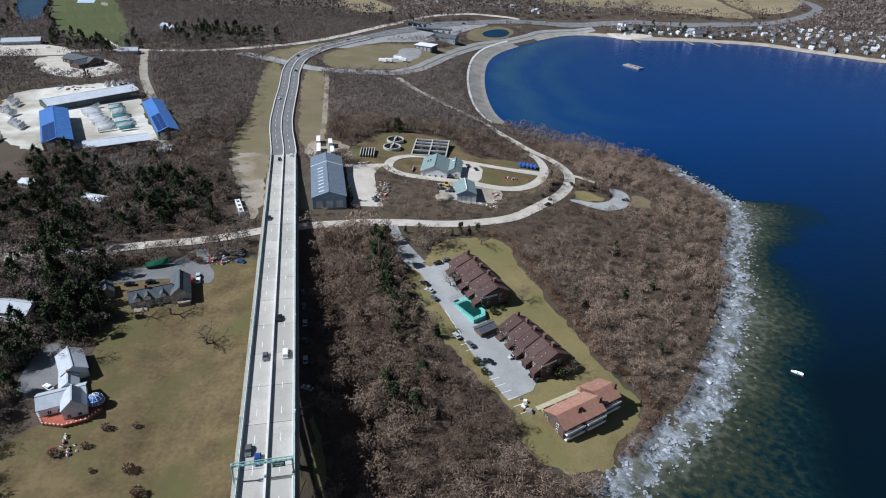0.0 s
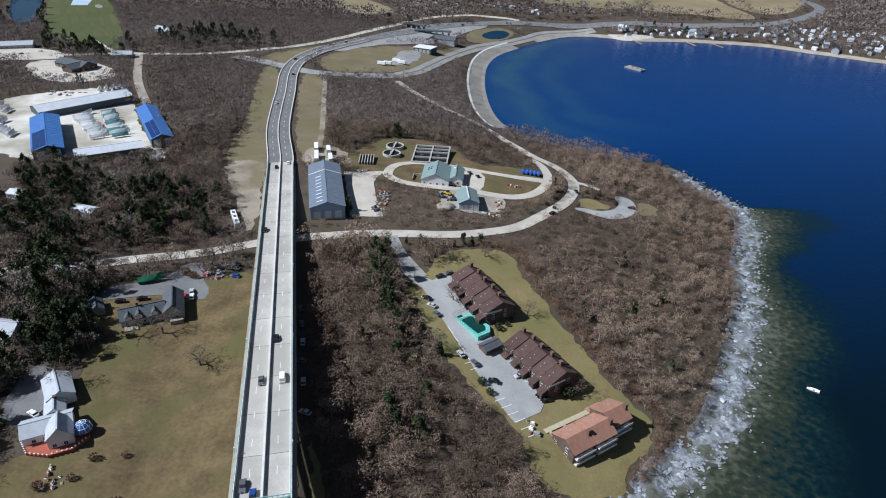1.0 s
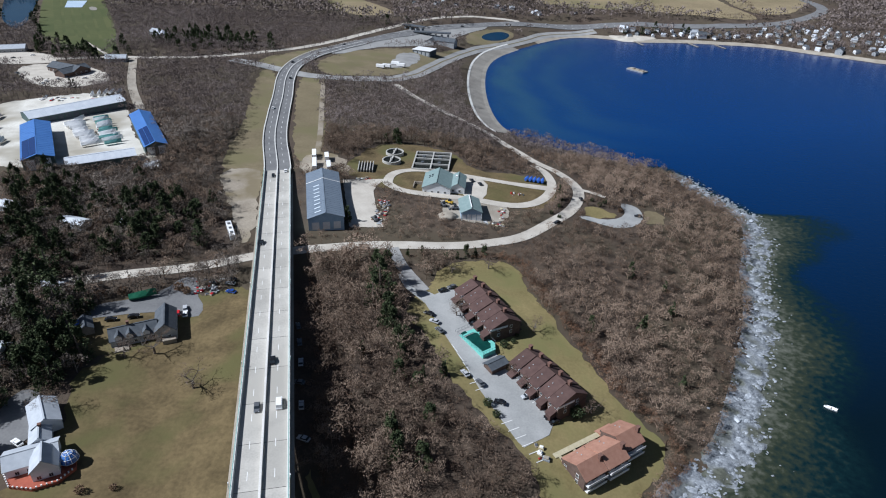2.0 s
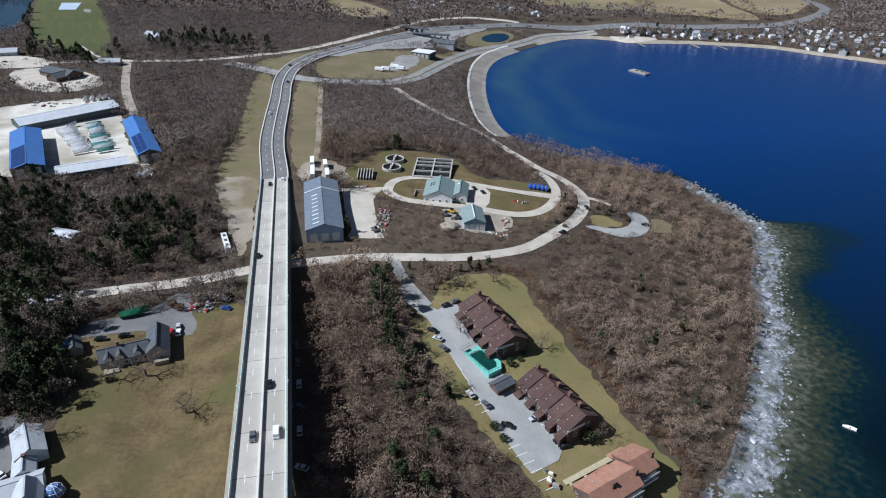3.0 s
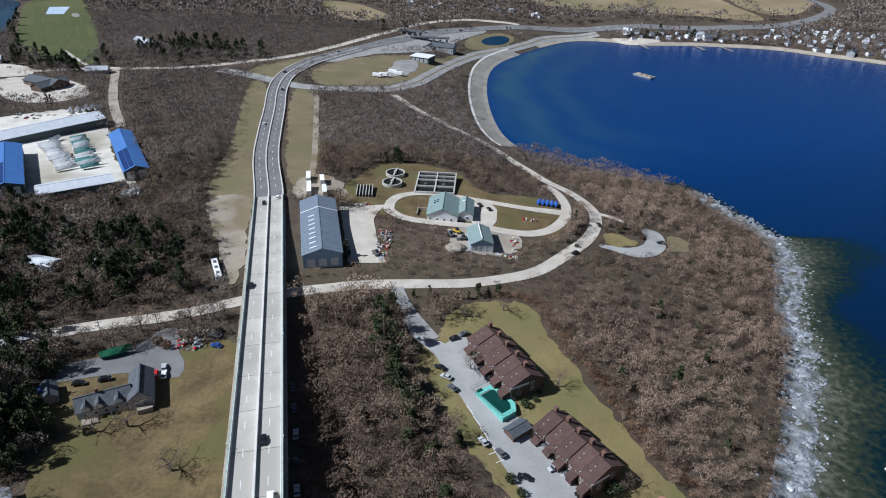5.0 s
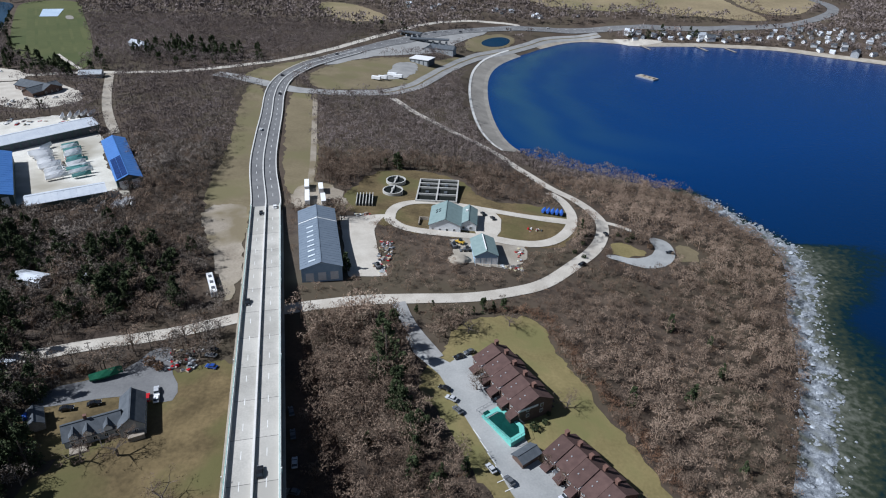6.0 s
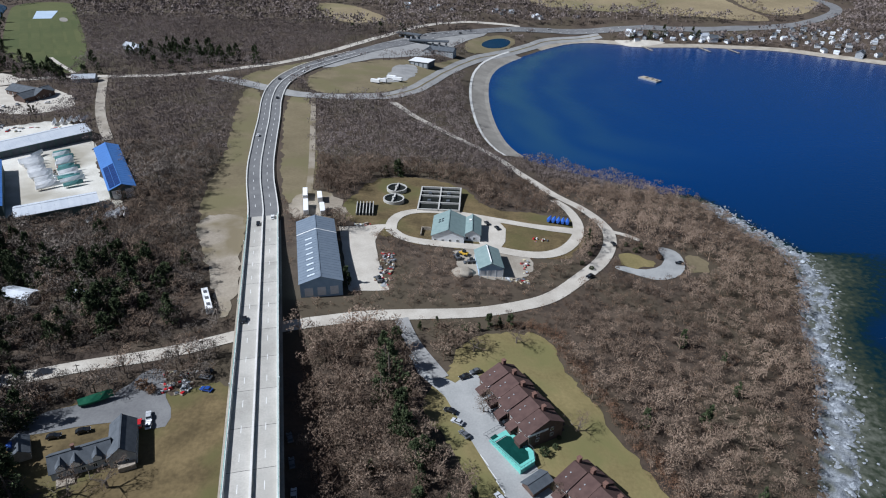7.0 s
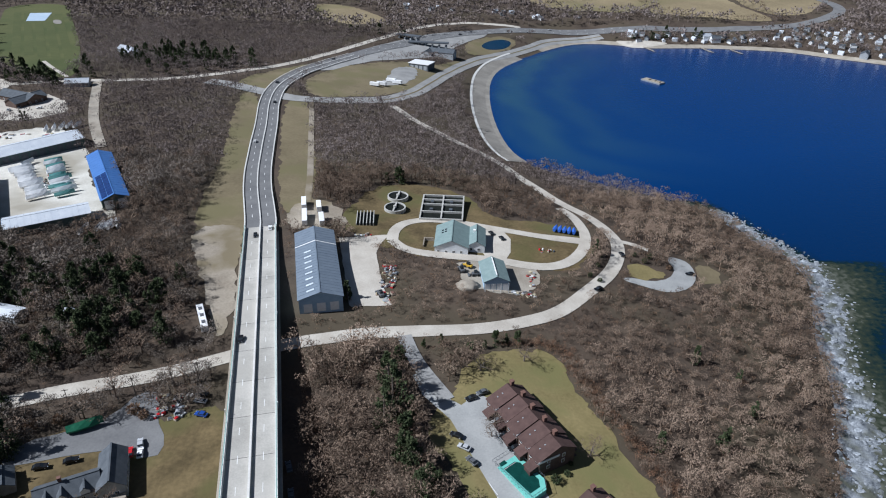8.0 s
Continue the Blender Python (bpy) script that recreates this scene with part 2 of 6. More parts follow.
gx, gy = grown(-330, 620, 6, 4500), grown(60, 1020, 6, 4500)
GX, GY = np.meshgrid(gx, gy)
GZ = height(GX.ravel(), GY.ravel())
nx = len(gx)
gfaces = [(j * nx + i, j * nx + i + 1, (j + 1) * nx + i + 1, (j + 1) * nx + i) for j in range(len(gy) - 1) for i in range(nx - 1)]
ground = put_mesh("ground", np.stack([GX.ravel(), GY.ravel(), GZ], 1), gfaces, M["litter"])
tagged(ground, "brown leaf-littered winter ground sloping to the shore", "ground", "", "structure")
for f in ground.data.polygons:
    f.use_smooth = True

wm = bpy.data.materials.new("sea_water")
wm.use_nodes = True
n, l = wm.node_tree.nodes, wm.node_tree.links
p = n["Principled BSDF"]
p.inputs["Roughness"].default_value, p.inputs["IOR"].default_value = 0.22, 1.33
p.inputs["Specular IOR Level"].default_value = 0.3
at = n.new("ShaderNodeAttribute")
at.attribute_name = "shoal"
co = n.new("ShaderNodeTexCoord")
nb = n.new("ShaderNodeTexNoise")
nb.inputs["Scale"].default_value, nb.inputs["Detail"].default_value = 0.035, 6
l.new(co.outputs["Object"], nb.inputs["Vector"])
nm = n.new("ShaderNodeMath")
nm.operation = "MULTIPLY_ADD"
nm.inputs[1].default_value = 0.6
sub = n.new("ShaderNodeMath")
sub.operation = "SUBTRACT"
sub.inputs[1].default_value = 0.5
l.new(nb.outputs["Fac"], sub.inputs[0])
gate = n.new("ShaderNodeMapRange")
gate.inputs["From Min"].default_value, gate.inputs["From Max"].default_value = 0.02, 0.25
l.new(at.outputs["Fac"], gate.inputs["Value"])
nf = n.new("ShaderNodeTexNoise")
nf.inputs["Scale"].default_value, nf.inputs["Detail"].default_value = 0.32, 5
l.new(co.outputs["Object"], nf.inputs["Vector"])
fine = n.new("ShaderNodeMath")
fine.operation = "MULTIPLY_ADD"
fine.inputs[1].default_value, fine.inputs[2].default_value = 1.5, -0.75
l.new(nf.outputs["Fac"], fine.inputs[0])
both = n.new("ShaderNodeMath")
l.new(sub.outputs[0], both.inputs[0])
l.new(fine.outputs[0], both.inputs[1])
gated = n.new("ShaderNodeMath")
gated.operation = "MULTIPLY"
l.new(both.outputs[0], gated.inputs[0])
l.new(gate.outputs[0], gated.inputs[1])
l.new(gated.outputs[0], nm.inputs[0])
l.new(at.outputs["Fac"], nm.inputs[2])
cr = n.new("ShaderNodeValToRGB")
e = cr.color_ramp.elements
e[0].position, e[0].color = 0.0, (0.004, 0.014, 0.015, 1)
e[1].position, e[1].color = 1.0, (0.135, 0.140, 0.115, 1)
k = e.new(0.35)
k.color = (0.005, 0.018, 0.022, 1)
k = e.new(0.65)
k.color = (0.034, 0.042, 0.027, 1)
l.new(nm.outputs[0], cr.inputs[0])
# grazing sky reflection, with depth, put into the colour: bluer far, darker near
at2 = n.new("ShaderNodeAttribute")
at2.attribute_name = "sheen_fade"
sheen_mix = n.new("ShaderNodeMixRGB")
sheen_mix.inputs[2].default_value = (0.0020, 0.0066, 0.0075, 1)
l.new(at2.outputs["Fac"], sheen_mix.inputs[0])
sheen_mix.inputs[1].default_value = (0.0018, 0.032, 0.138, 1)
over = n.new("ShaderNodeMapRange")
over.inputs["From Min"].default_value, over.inputs["From Max"].default_value = 0.0, 0.35
l.new(nm.outputs[0], over.inputs["Value"])
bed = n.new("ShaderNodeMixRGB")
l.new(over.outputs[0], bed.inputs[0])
l.new(sheen_mix.outputs[0], bed.inputs[1])
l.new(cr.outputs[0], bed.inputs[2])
at3 = n.new("ShaderNodeAttribute")
at3.attribute_name = "teal"
tl = n.new("ShaderNodeMixRGB")
tl.inputs[2].default_value = (0.040, 0.105, 0.125, 1)
l.new(at3.outputs["Fac"], tl.inputs[0])
l.new(bed.outputs[0], tl.inputs[1])
l.new(tl.outputs[0], p.inputs["Base Color"])
wv = n.new("ShaderNodeTexNoise")
wv.inputs["Scale"].default_value, wv.inputs["Detail"].default_value = 0.35, 5
l.new(co.outputs["Object"], wv.inputs["Vector"])
bp = n.new("ShaderNodeBump")
bp.inputs["Strength"].default_value, bp.inputs["Distance"].default_value = 0.55, 0.35
l.new(wv.outputs["Fac"], bp.inputs["Height"])
l.new(bp.outputs[0], p.inputs["Normal"])
wx, wy = grown(0, 330, 5, 4500), grown(60, 900, 5, 4500)
WX, WY = np.meshgrid(wx, wy)
nw = len(wx)
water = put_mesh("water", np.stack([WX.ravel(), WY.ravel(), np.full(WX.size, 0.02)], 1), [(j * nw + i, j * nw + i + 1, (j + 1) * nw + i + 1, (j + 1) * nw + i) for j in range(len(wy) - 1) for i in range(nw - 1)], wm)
tagged(water, "deep blue cove water with paler shallows", "water", "", "structure")
D = -shore_distance(WX.ravel(), WY.ravel())
wx_, wy_ = WX.ravel(), WY.ravel()
wob = 0.6 * np.sin(wx_ * 0.045 + 1.7) + 0.6 * np.sin(wy_ * 0.036) + 0.4 * np.sin((wx_ + wy_) * 0.09)
reach = np.where(wy_ < 420, 50 + 10 * np.sin(wy_ * 0.05) + 8 * wob, 16)
shoal = np.where(wy_ < 500, np.clip(1 - D / reach, 0, 1) ** 0.9, 0)
near_cove = np.clip((wy_ - 520) / 90, 0, 1) * np.clip((235 - wx_) / 110, 0, 1)
swirl = 0.5 + 0.5 * np.sin(D * 0.115 + 1.1 * wob + 0.006 * wy_)
teal = near_cove * np.exp(-np.maximum(D - 4, 0) / 78) * (0.35 + 0.65 * swirl) * 0.66 * np.clip((D - 2) / 12, 0.05, 1)
water.data.attributes.new("teal", "FLOAT", "POINT").data.foreach_set("value", np.clip(teal, 0, 1).astype(np.float32))
water.data.attributes.new("shoal", "FLOAT", "POINT").data.foreach_set("value", np.clip(shoal, 0, 1).astype(np.float32))
# painted sky sheen, fading to dark towards the near water
sheen_fade = np.clip((540 - wy_ + 0.2 * wx_) / 370, 0, 0.95)
water.data.attributes.new("sheen_fade", "FLOAT", "POINT").data.foreach_set("value", sheen_fade.astype(np.float32))

# ---- ground cover and roads ----
LAWN_WEST = [(-111, 262), (-78, 270), (-56, 200), (-42, 138), (-30, 90), (-127, 100), (-140, 148), (-133, 156), (-124, 178), (-139, 206), (-128, 216), (-128, 228), (-112, 237)]
LAWN_FLATS = [(-12, 275), (-3, 298), (9, 305), (29, 308), (36, 300), (36, 289), (54, 253), (65, 228), (69, 220), (77, 213), (83, 206), (83, 198), (75, 188), (68, 180), (65, 172), (57, 167), (44, 166), (37, 167), (32, 179), (29, 190), (24, 196), (17, 202), (6, 216), (-3, 234), (-12, 252), (-21, 262)]
PARKING = [(-24, 288), (-21, 290), (-14, 279), (-6, 274), (0, 280), (6, 277), (12, 256), (17, 247), (24, 231), (32, 224), (41, 208), (38, 201), (28, 194), (26, 196), (20, 206), (13, 218), (5, 235), (-3, 252), (-10, 267), (-20, 278)]
VERGE_W = [(-178, 648), (-161, 640), (-133, 484), (-116, 411), (-109, 374), (-113, 363), (-142, 390), (-150, 482), (-165, 556)]
VERGE_E = [(-142, 644), (-119, 637), (-85, 453), (-86, 417), (-99, 416), (-115, 486)]
CLEARING = [(-142, 390), (-116, 404), (-107, 363), (-97, 301), (-107, 311), (-123, 357)]
BOATYARD = [(-345, 488), (-329, 514), (-267, 550), (-202, 424), (-174, 402), (-233, 394), (-234, 382), (-282, 384)]
CAR_YARD = [(-385, 603), (-372, 622), (-321, 616), (-293, 589), (-288, 566), (-317, 546), (-354, 561)]
GOLF = [(-531, 914), (-570, 1000), (-500, 1020), (-456, 932), (-377, 786), (-332, 688), (-330, 656), (-379, 678), (-412, 708), (-439, 739)]
FARM = [(125, 1146), (160, 1260), (300, 1280), (369, 1180), (277, 1084), (229, 1090), (146, 1105)]
FARM_MID = [(350, 1161), (345, 1300), (440, 1300), (439, 1136), (470, 1055), (444, 1039), (355, 1070), (285, 1084)]
FARM_EAST = [(450, 1130), (460, 1240), (600, 1260), (600, 1170), (545, 1097), (525, 1075), (489, 1066), (464, 1085)]
GRASS_STRIP = [(-45, 173), (-43, 171), (-37, 157), (-33, 143), (-36, 141), (-40, 154)]
ISLE_GRASS = [(83, 381), (92, 381), (99, 377), (102, 373), (92, 368), (83, 367), (80, 371)]
POINT_GRASS = [(120, 388), (131, 390), (134, 377), (118, 368)]
TURN_LOT = [(75, 365), (87, 361), (98, 358), (110, 364), (118, 376), (119, 387), (116, 392), (108, 393), (106, 388), (108, 381), (102, 371), (91, 366), (80, 368)]
GRAVEL_LOT = [(-60, 736), (-56, 764), (-38, 781), (-31, 768), (-36, 726), (-57, 701), (-67, 705)]
POND_BANK = [(19, 891), (36, 929), (67, 957), (86, 957), (91, 938), (62, 893), (26, 859)]
MEADOW = [(-190, 1060), (-134, 1055), (-75, 980), (-81, 960), (-122, 932), (-155, 965)]
RAMP_GREEN = [(-198, 667), (-151, 735), (-132, 749), (-142, 683), (-153, 642)]
LOOP_GREEN = [(-134, 691), (-112, 744), (-80, 772), (-45, 799), (-14, 800), (5, 832), (31, 855), (-2, 798), (-30, 712), (-51, 679), (-89, 650), (-123, 642)]
PLANT = [(-65, 419), (-56, 456), (-42, 469), (-24, 470), (4, 460), (11, 442), (14, 424), (41, 420), (63, 414), (66, 404), (66, 384), (50, 366), (20, 368), (-20, 372), (-42, 381), (-53, 394), (-62, 398)]
YARD = [(-64, 389), (-50, 392), (-39, 395), (-43, 382), (-44, 372), (-39, 345), (-34, 330), (-52, 328)]
HUT_APRON = [(-4, 373), (34, 374), (33, 352), (24, 345), (3, 345), (-3, 352)]
OFFICE_LOT = [(11, 411), (25, 402), (22, 374), (11, 371), (8, 382)]
TRAILER_PARK = [(-96, 396), (-62, 397), (-65, 422), (-76, 436), (-92, 436)]
LODGE_LOT = [(-520, 640), (-441, 648), (-416, 663), (-374, 653), (-358, 624), (-389, 614), (-440, 605), (-520, 600)]
VILLA_DRIVE = [(-150, 172), (-139, 168), (-133, 184), (-139, 196), (-152, 200)]
HOUSE_LOT = [(-150, 239), (-141, 241), (-130, 245), (-118, 248), (-104, 244), (-103, 252), (-110, 262), (-112, 274), (-120, 274), (-124, 263), (-134, 255), (-148, 249)]
HOUSE_LAWN = [(-153, 236), (-140, 256), (-122, 262), (-104, 262), (-96, 240), (-116, 214), (-142, 222)]
LANDING = [(224.4, 988.2), (245.5, 980.2), (275.1, 976.5), (297.1, 972.2), (271.9, 963.2), (246.3, 956.8), (234.3, 969.4)]
TOLL = [(-134, 740), (-96, 817), (-49, 896), (7, 946), (45, 972), (60, 962), (13, 894), (-1, 850), (-46, 806), (-91, 769), (-120, 724)]
clear_areas = [LANDING, FARM_MID, FARM_EAST, GRASS_STRIP, ISLE_GRASS, POINT_GRASS, TURN_LOT, POND_BANK, LAWN_WEST, LAWN_FLATS, PARKING, VERGE_W, VERGE_E, CLEARING, BOATYARD, CAR_YARD, GOLF, FARM, MEADOW, RAMP_GREEN, LOOP_GREEN, PLANT, YARD, HOUSE_LOT, TOLL, HUT_APRON, OFFICE_LOT, TRAILER_PARK, VILLA_DRIVE, LODGE_LOT, HOUSE_LAWN]
drape("lawn", LAWN_WEST, M["lawn"], 0.10, label="broad tan winter lawn beside the viaduct", category="lawn")
drape("lawn", LAWN_FLATS, M["lawn_green"], 0.10, label="greenish winter lawn round the terraced flats", category="lawn")
drape("parking_lot", PARKING, M["parking"], 0.22, 0, label="pale grey asphalt car park with faded bays", category="car park")
drape("verge", VERGE_W, M["verge"], 0.12, label="dry tan grass verge below the highway", category="verge")
drape("verge", VERGE_E, M["verge"], 0.12, label="dry grass verge beside the highway", category="verge")
drape("clearing", CLEARING, M["dirt"], 0.20, label="bare sandy clearing by the abutment", category="clearing")
drape("boatyard_ground", BOATYARD, M["white_gravel"], 0.16, label="pale gravel boatyard ground", category="yard")
drape("car_yard_ground", CAR_YARD, M["sandroad"], 0.16, label="grey gravel lot round dark buildings", category="yard")
drape("golf_course", GOLF, M["golf"], 0.2, label="mown green golf fairway", category="golf course")
for i in range(5):
    a, b = i / 4, 1 - i / 4
    ribbon("mown_stripe", [(-420 * b - 352 * a, 745 * b + 712 * a), (-530 * b - 478 * a, 950 * b + 945 * a)], 8, M["golf_dark"], 0.27, label="darker mown stripe along the fairway", category="grass", times=0)
drape("farm_field", FARM, M["field"], 0.3, label="tan stubble farm field behind the village", category="field")
drape("farm_field", FARM_MID, M["field"], 0.3, label="pale dry farm field between hedgerows", category="field")
drape("farm_field", FARM_EAST, M["field"], 0.3, label="straw-coloured farm field by the highway bend", category="field")
drape("verge", GRASS_STRIP, M["lawn_green"], 0.14, label="yellow-green grass strip in the viaduct's shade", category="verge")
drape("island_grass", ISLE_GRASS, M["lawn_green"], 0.14, label="yellowish grass inside the turning loop", category="lawn")
drape("point_grass", POINT_GRASS, M["verge"], 0.14, label="rough dry grass beside the turning loop", category="lawn")
drape("turning_lot", TURN_LOT, M["parking"], 0.3, 1, label="grey asphalt turning lot near the point", category="car park")
drape("pond_bank", POND_BANK, M["verge"], 0.34, label="dry reedy bank round the small pond", category="verge")
drape("gravel_lot", GRAVEL_LOT, M["asphalt"], 0.3, 1, label="dark gravel lot with parked lorries", category="yard")
drape("meadow", MEADOW, M["field"], 0.3, label="tan meadow among bare woods", category="field")
drape("ramp_grass", RAMP_GREEN, M["verge"], 0.15, label="dry grass between the ramps", category="verge")
drape("loop_grass", LOOP_GREEN, M["verge"], 0.15, label="dry grass inside the ramp loop", category="verge")
drape("plant_lawn", PLANT, M["lawn"], 0.12, label="brownish grass of the treatment works", category="lawn")
drape("yard", YARD, M["sandroad"], 0.24, 0, label="pale concrete yard beside the long shed", category="yard", ragged=0.25)
drape("apron", HUT_APRON, M["gravel"], 0.22, 1, label="gravel apron round the garage", category="yard")
drape("office_lot", OFFICE_LOT, M["sandroad"], 0.26, 1, label="pale concrete lot beside the office", category="car park")
drape("trailer_park", TRAILER_PARK, M["dirt"], 0.2, 1, label="grey gravel strip where trailers stand", category="yard")
drape("lodge_lot", LODGE_LOT, M["sandroad"], 0.5, label="pale car park in front of the lodge", category="car park")
drape("bunker", [(-465, 906), (-457, 908), (-443, 884), (-452, 882)], M["sand"], 0.5, label="pale sand bunker on the fairway", category="bunker")
drape("tennis_court", [(-512, 945), (-488, 950), (-471, 900), (-491, 896)], M["court"], 0.5, 0, label="pale blue-grey hard court by the fairway", category="court")
ribbon("cart_path", [(-378, 715), (-361, 695), (-332, 664)], 3.5, M["sandroad"], 0.5, label="pale cart path across the fairway")
drape("villa_drive", VILLA_DRIVE, M["dark_asphalt"], 0.2, label="grey asphalt drive shaded by pines", category="drive")
drape("lawn", HOUSE_LAWN, M["lawn"], 0.08, label="patchy tan lawn round the dark-roofed house", category="lawn")
drape("house_drive", HOUSE_LOT, M["dark_asphalt"], 0.2, 1, label="grey asphalt turning area by the house", category="drive")
drape("landing", LANDING, M["sandroad"], 0.5, label="pale paved landing by the cove", category="landing")
drape("toll_apron", TOLL, M["asphalt"], 0.3, 1, label="wide pale asphalt of the toll plaza", category="road")

ROAD_W = [(-330, 232), (-220, 250), (-164, 265), (-144, 274), (-124, 280), (-108, 286), (-95, 292), (-80, 299), (-65, 305)]
ROAD_E = [(-65, 305), (-45, 311), (-22, 313), (4, 318), (24, 325), (39, 333), (56, 351), (72, 370), (81, 390), (82, 407), (74, 434), (64, 451), (54, 476), (45, 506), (32, 552), (7, 576), (-28, 610), (-51, 645)]
STUB = [(80, 402), (90, 400), (98, 396)]
LOOP_A = [(-37, 388), (-37, 400), (-32, 411), (-21, 417), (-6, 415), (13, 409), (23, 406), (41, 399), (62, 398)]
LOOP_B = [(-37, 388), (-33, 381), (-26, 376), (-12, 374), (2, 374), (17, 373), (29, 370), (41, 370), (51, 375), (59, 385), (64, 395), (66, 408), (65, 424), (63, 435), (59, 445)]
FRONT = [(-560, 610), (-374, 635), (-336, 651), (-292, 658), (-251, 666), (-215, 688), (-165, 728), (-139, 772), (-109, 819), (-64, 909), (-22, 962), (23, 996), (62, 1004), (101, 1002)]
RAMP = [(-213, 668), (-186, 659), (-160, 645), (-131, 631), (-97, 635), (-60, 657), (-43, 676), (-25, 710), (1, 792), (32, 852), (69, 892), (102, 929), (141, 977), (211, 1000)]
LANE = [(-302, 655), (-266, 563), (-233, 503)]
DRIVE = [(-28, 310), (-23, 295), (-11, 276)]
roads = [(ROAD_W, 7), (ROAD_E, 7), (STUB, 4), (LOOP_A, 6), (LOOP_B, 6), (FRONT, 8), (RAMP, 12), (LANE, 7), (DRIVE, 6)]
ribbon("road", ROAD_W, 7, M["sandroad"], 0.30, label="pale worn two-lane road passing under the viaduct")
ribbon("road", ROAD_E, 7, M["sandroad"], 0.30, label="pale worn road winding round the point")
ribbon("track", STUB, 3.5, M["sandroad"], 0.36, label="short pale gravel spur", times=1)
ribbon("road", LOOP_A, 6, M["sandroad"], 0.34, label="pale service road of the treatment works")
ribbon("road", LOOP_B, 6, M["sandroad"], 0.38, label="pale looping service road")
ribbon("road", FRONT, 8, M["sandroad"], 0.40, label="pale frontage road beside the highway")
ribbon("road", RAMP, 15, M["asphalt"], 0.44, label="wide grey slip road curving round the grass")
ribbon("median", RAMP[5:], 1.6, M["verge"], 0.56, label="narrow grass median between slip road lanes", category="verge")
ribbon("lane", LANE, 7, M["gravel"], 0.40, label="sandy lane to the boatyard")
ribbon("track", [(-87, 430), (-92, 470), (-103, 540), (-116, 625)], 4, M["dirt"], 0.3, label="grey gravel track behind the shed")
ribbon("drive", DRIVE, 6, M["asphalt"], 0.40, label="grey drive to the car park")

# ---- the viaduct and highway ----
DECK_START, DECK_END = np.array([-36.0, 75.0]), np.array([-105.2, 396.0])
ALONG = (DECK_END - DECK_START) / np.linalg.norm(DECK_END - DECK_START)
DECK_LENGTH = float(np.linalg.norm(DECK_END - DECK_START))
END_Z = ground_at(*DECK_END) + 0.9
DECK_TURN = math.degrees(math.atan2(-ALONG[0], ALONG[1]))


def deck_z(s):
    return END_Z + (DECK_LENGTH - s) * 0.044


def deck_level(x, y):
    s = float((np.array([x, y]) - DECK_START) @ ALONG)
    return deck_z(s)


def deck_point(s, off, z=0.0):
    """Place on the deck: s along it, off to the right of its centre line."""
    p = DECK_START + ALONG * s + np.array([ALONG[1], -ALONG[0]]) * off
    return (p[0], p[1], deck_z(s) + z)


def deck_bar(bm, s0, s1, o0, o1, z0, z1):
    pts = [deck_point(s, o, z) for z in (z0, z1) for s, o in ((s0, o0), (s0, o1), (s1, o1), (s1, o0))]
    v = [bm.verts.new(q) for q in pts]
    for f in ((0, 1, 2, 3), (7, 6, 5, 4), (0, 4, 5, 1), (1, 5, 6, 2), (2, 6, 7, 3), (3, 7, 4, 0)):
        bm.faces.new([v[i] for i in f])


viaduct = tagged(new("viaduct"), "long concrete road viaduct with white parapets and teal rails", "bridge")
bm = bmesh.new()
deck_bar(bm, -150, DECK_LENGTH, -8.0, 8.0, -0.9, -0.04)
part("deck", bm, M["concrete"], viaduct)
for k in range(-8, int(DECK_LENGTH / 18.3) + 1):
    for o in (-3.8, 3.8):
        bm = bmesh.new()
        deck_bar(bm, k * 18.3 + 0.17, min((k + 1) * 18.3, DECK_LENGTH), o - 3.55, o + 3.55, -0.04, 0)
        part("deck_slab", bm, M["concrete"], viaduct)
for side in (-1, 1):
    bm = bmesh.new()
    a, b = sorted((side * 7.2, side * 7.95))
    deck_bar(bm, -150, DECK_LENGTH, a, b, 0.004, 1.1)
    part("parapet", bm, M["barrier"], viaduct)
    bm = bmesh.new()
    a, b = sorted((side * 7.55, side * 7.8))
    deck_bar(bm, -150, DECK_LENGTH, a, b, 1.5, 1.68)
    for k in range(-50, int(DECK_LENGTH / 3)):
        deck_bar(bm, k * 3, k * 3 + 0.15, a, b, 1.1, 1.5)
    part("rail", bm, M["teal"], viaduct, "teal painted steel handrail")
bm = bmesh.new()
deck_bar(bm, -150, DECK_LENGTH, -0.32, 0.32, 0.004, 1.15)
part("median_barrier", bm, M["barrier"], viaduct)
for k in range(-12, int(DECK_LENGTH / 12.2)):
    for o in (-3.75, 3.75):
        bm = bmesh.new()
        deck_bar(bm, k * 12.2 + 4, k * 12.2 + 7.4, o - 0.1, o + 0.1, 0.004, 0.02)
        part("lane_dash", bm, M["paint"], viaduct)
for k in range(1, int(DECK_LENGTH / 18.3)):
    for o in (-3.85, 3.85):
        bm = bmesh.new()
        deck_bar(bm, k * 18.3, k * 18.3 + 0.16, o - 3.45, o + 3.45, 0.003, 0.012)
        part("deck_joint", bm, M["joint"], viaduct)
for o in (-6.1, -2.1, 2.1, 6.1):
    bm = bmesh.new()
    deck_bar(bm, -150, DECK_LENGTH, o - 0.25, o + 0.25, -2.3, -0.9)
    part("girder", bm, M["teal"], viaduct, "teal steel girder")
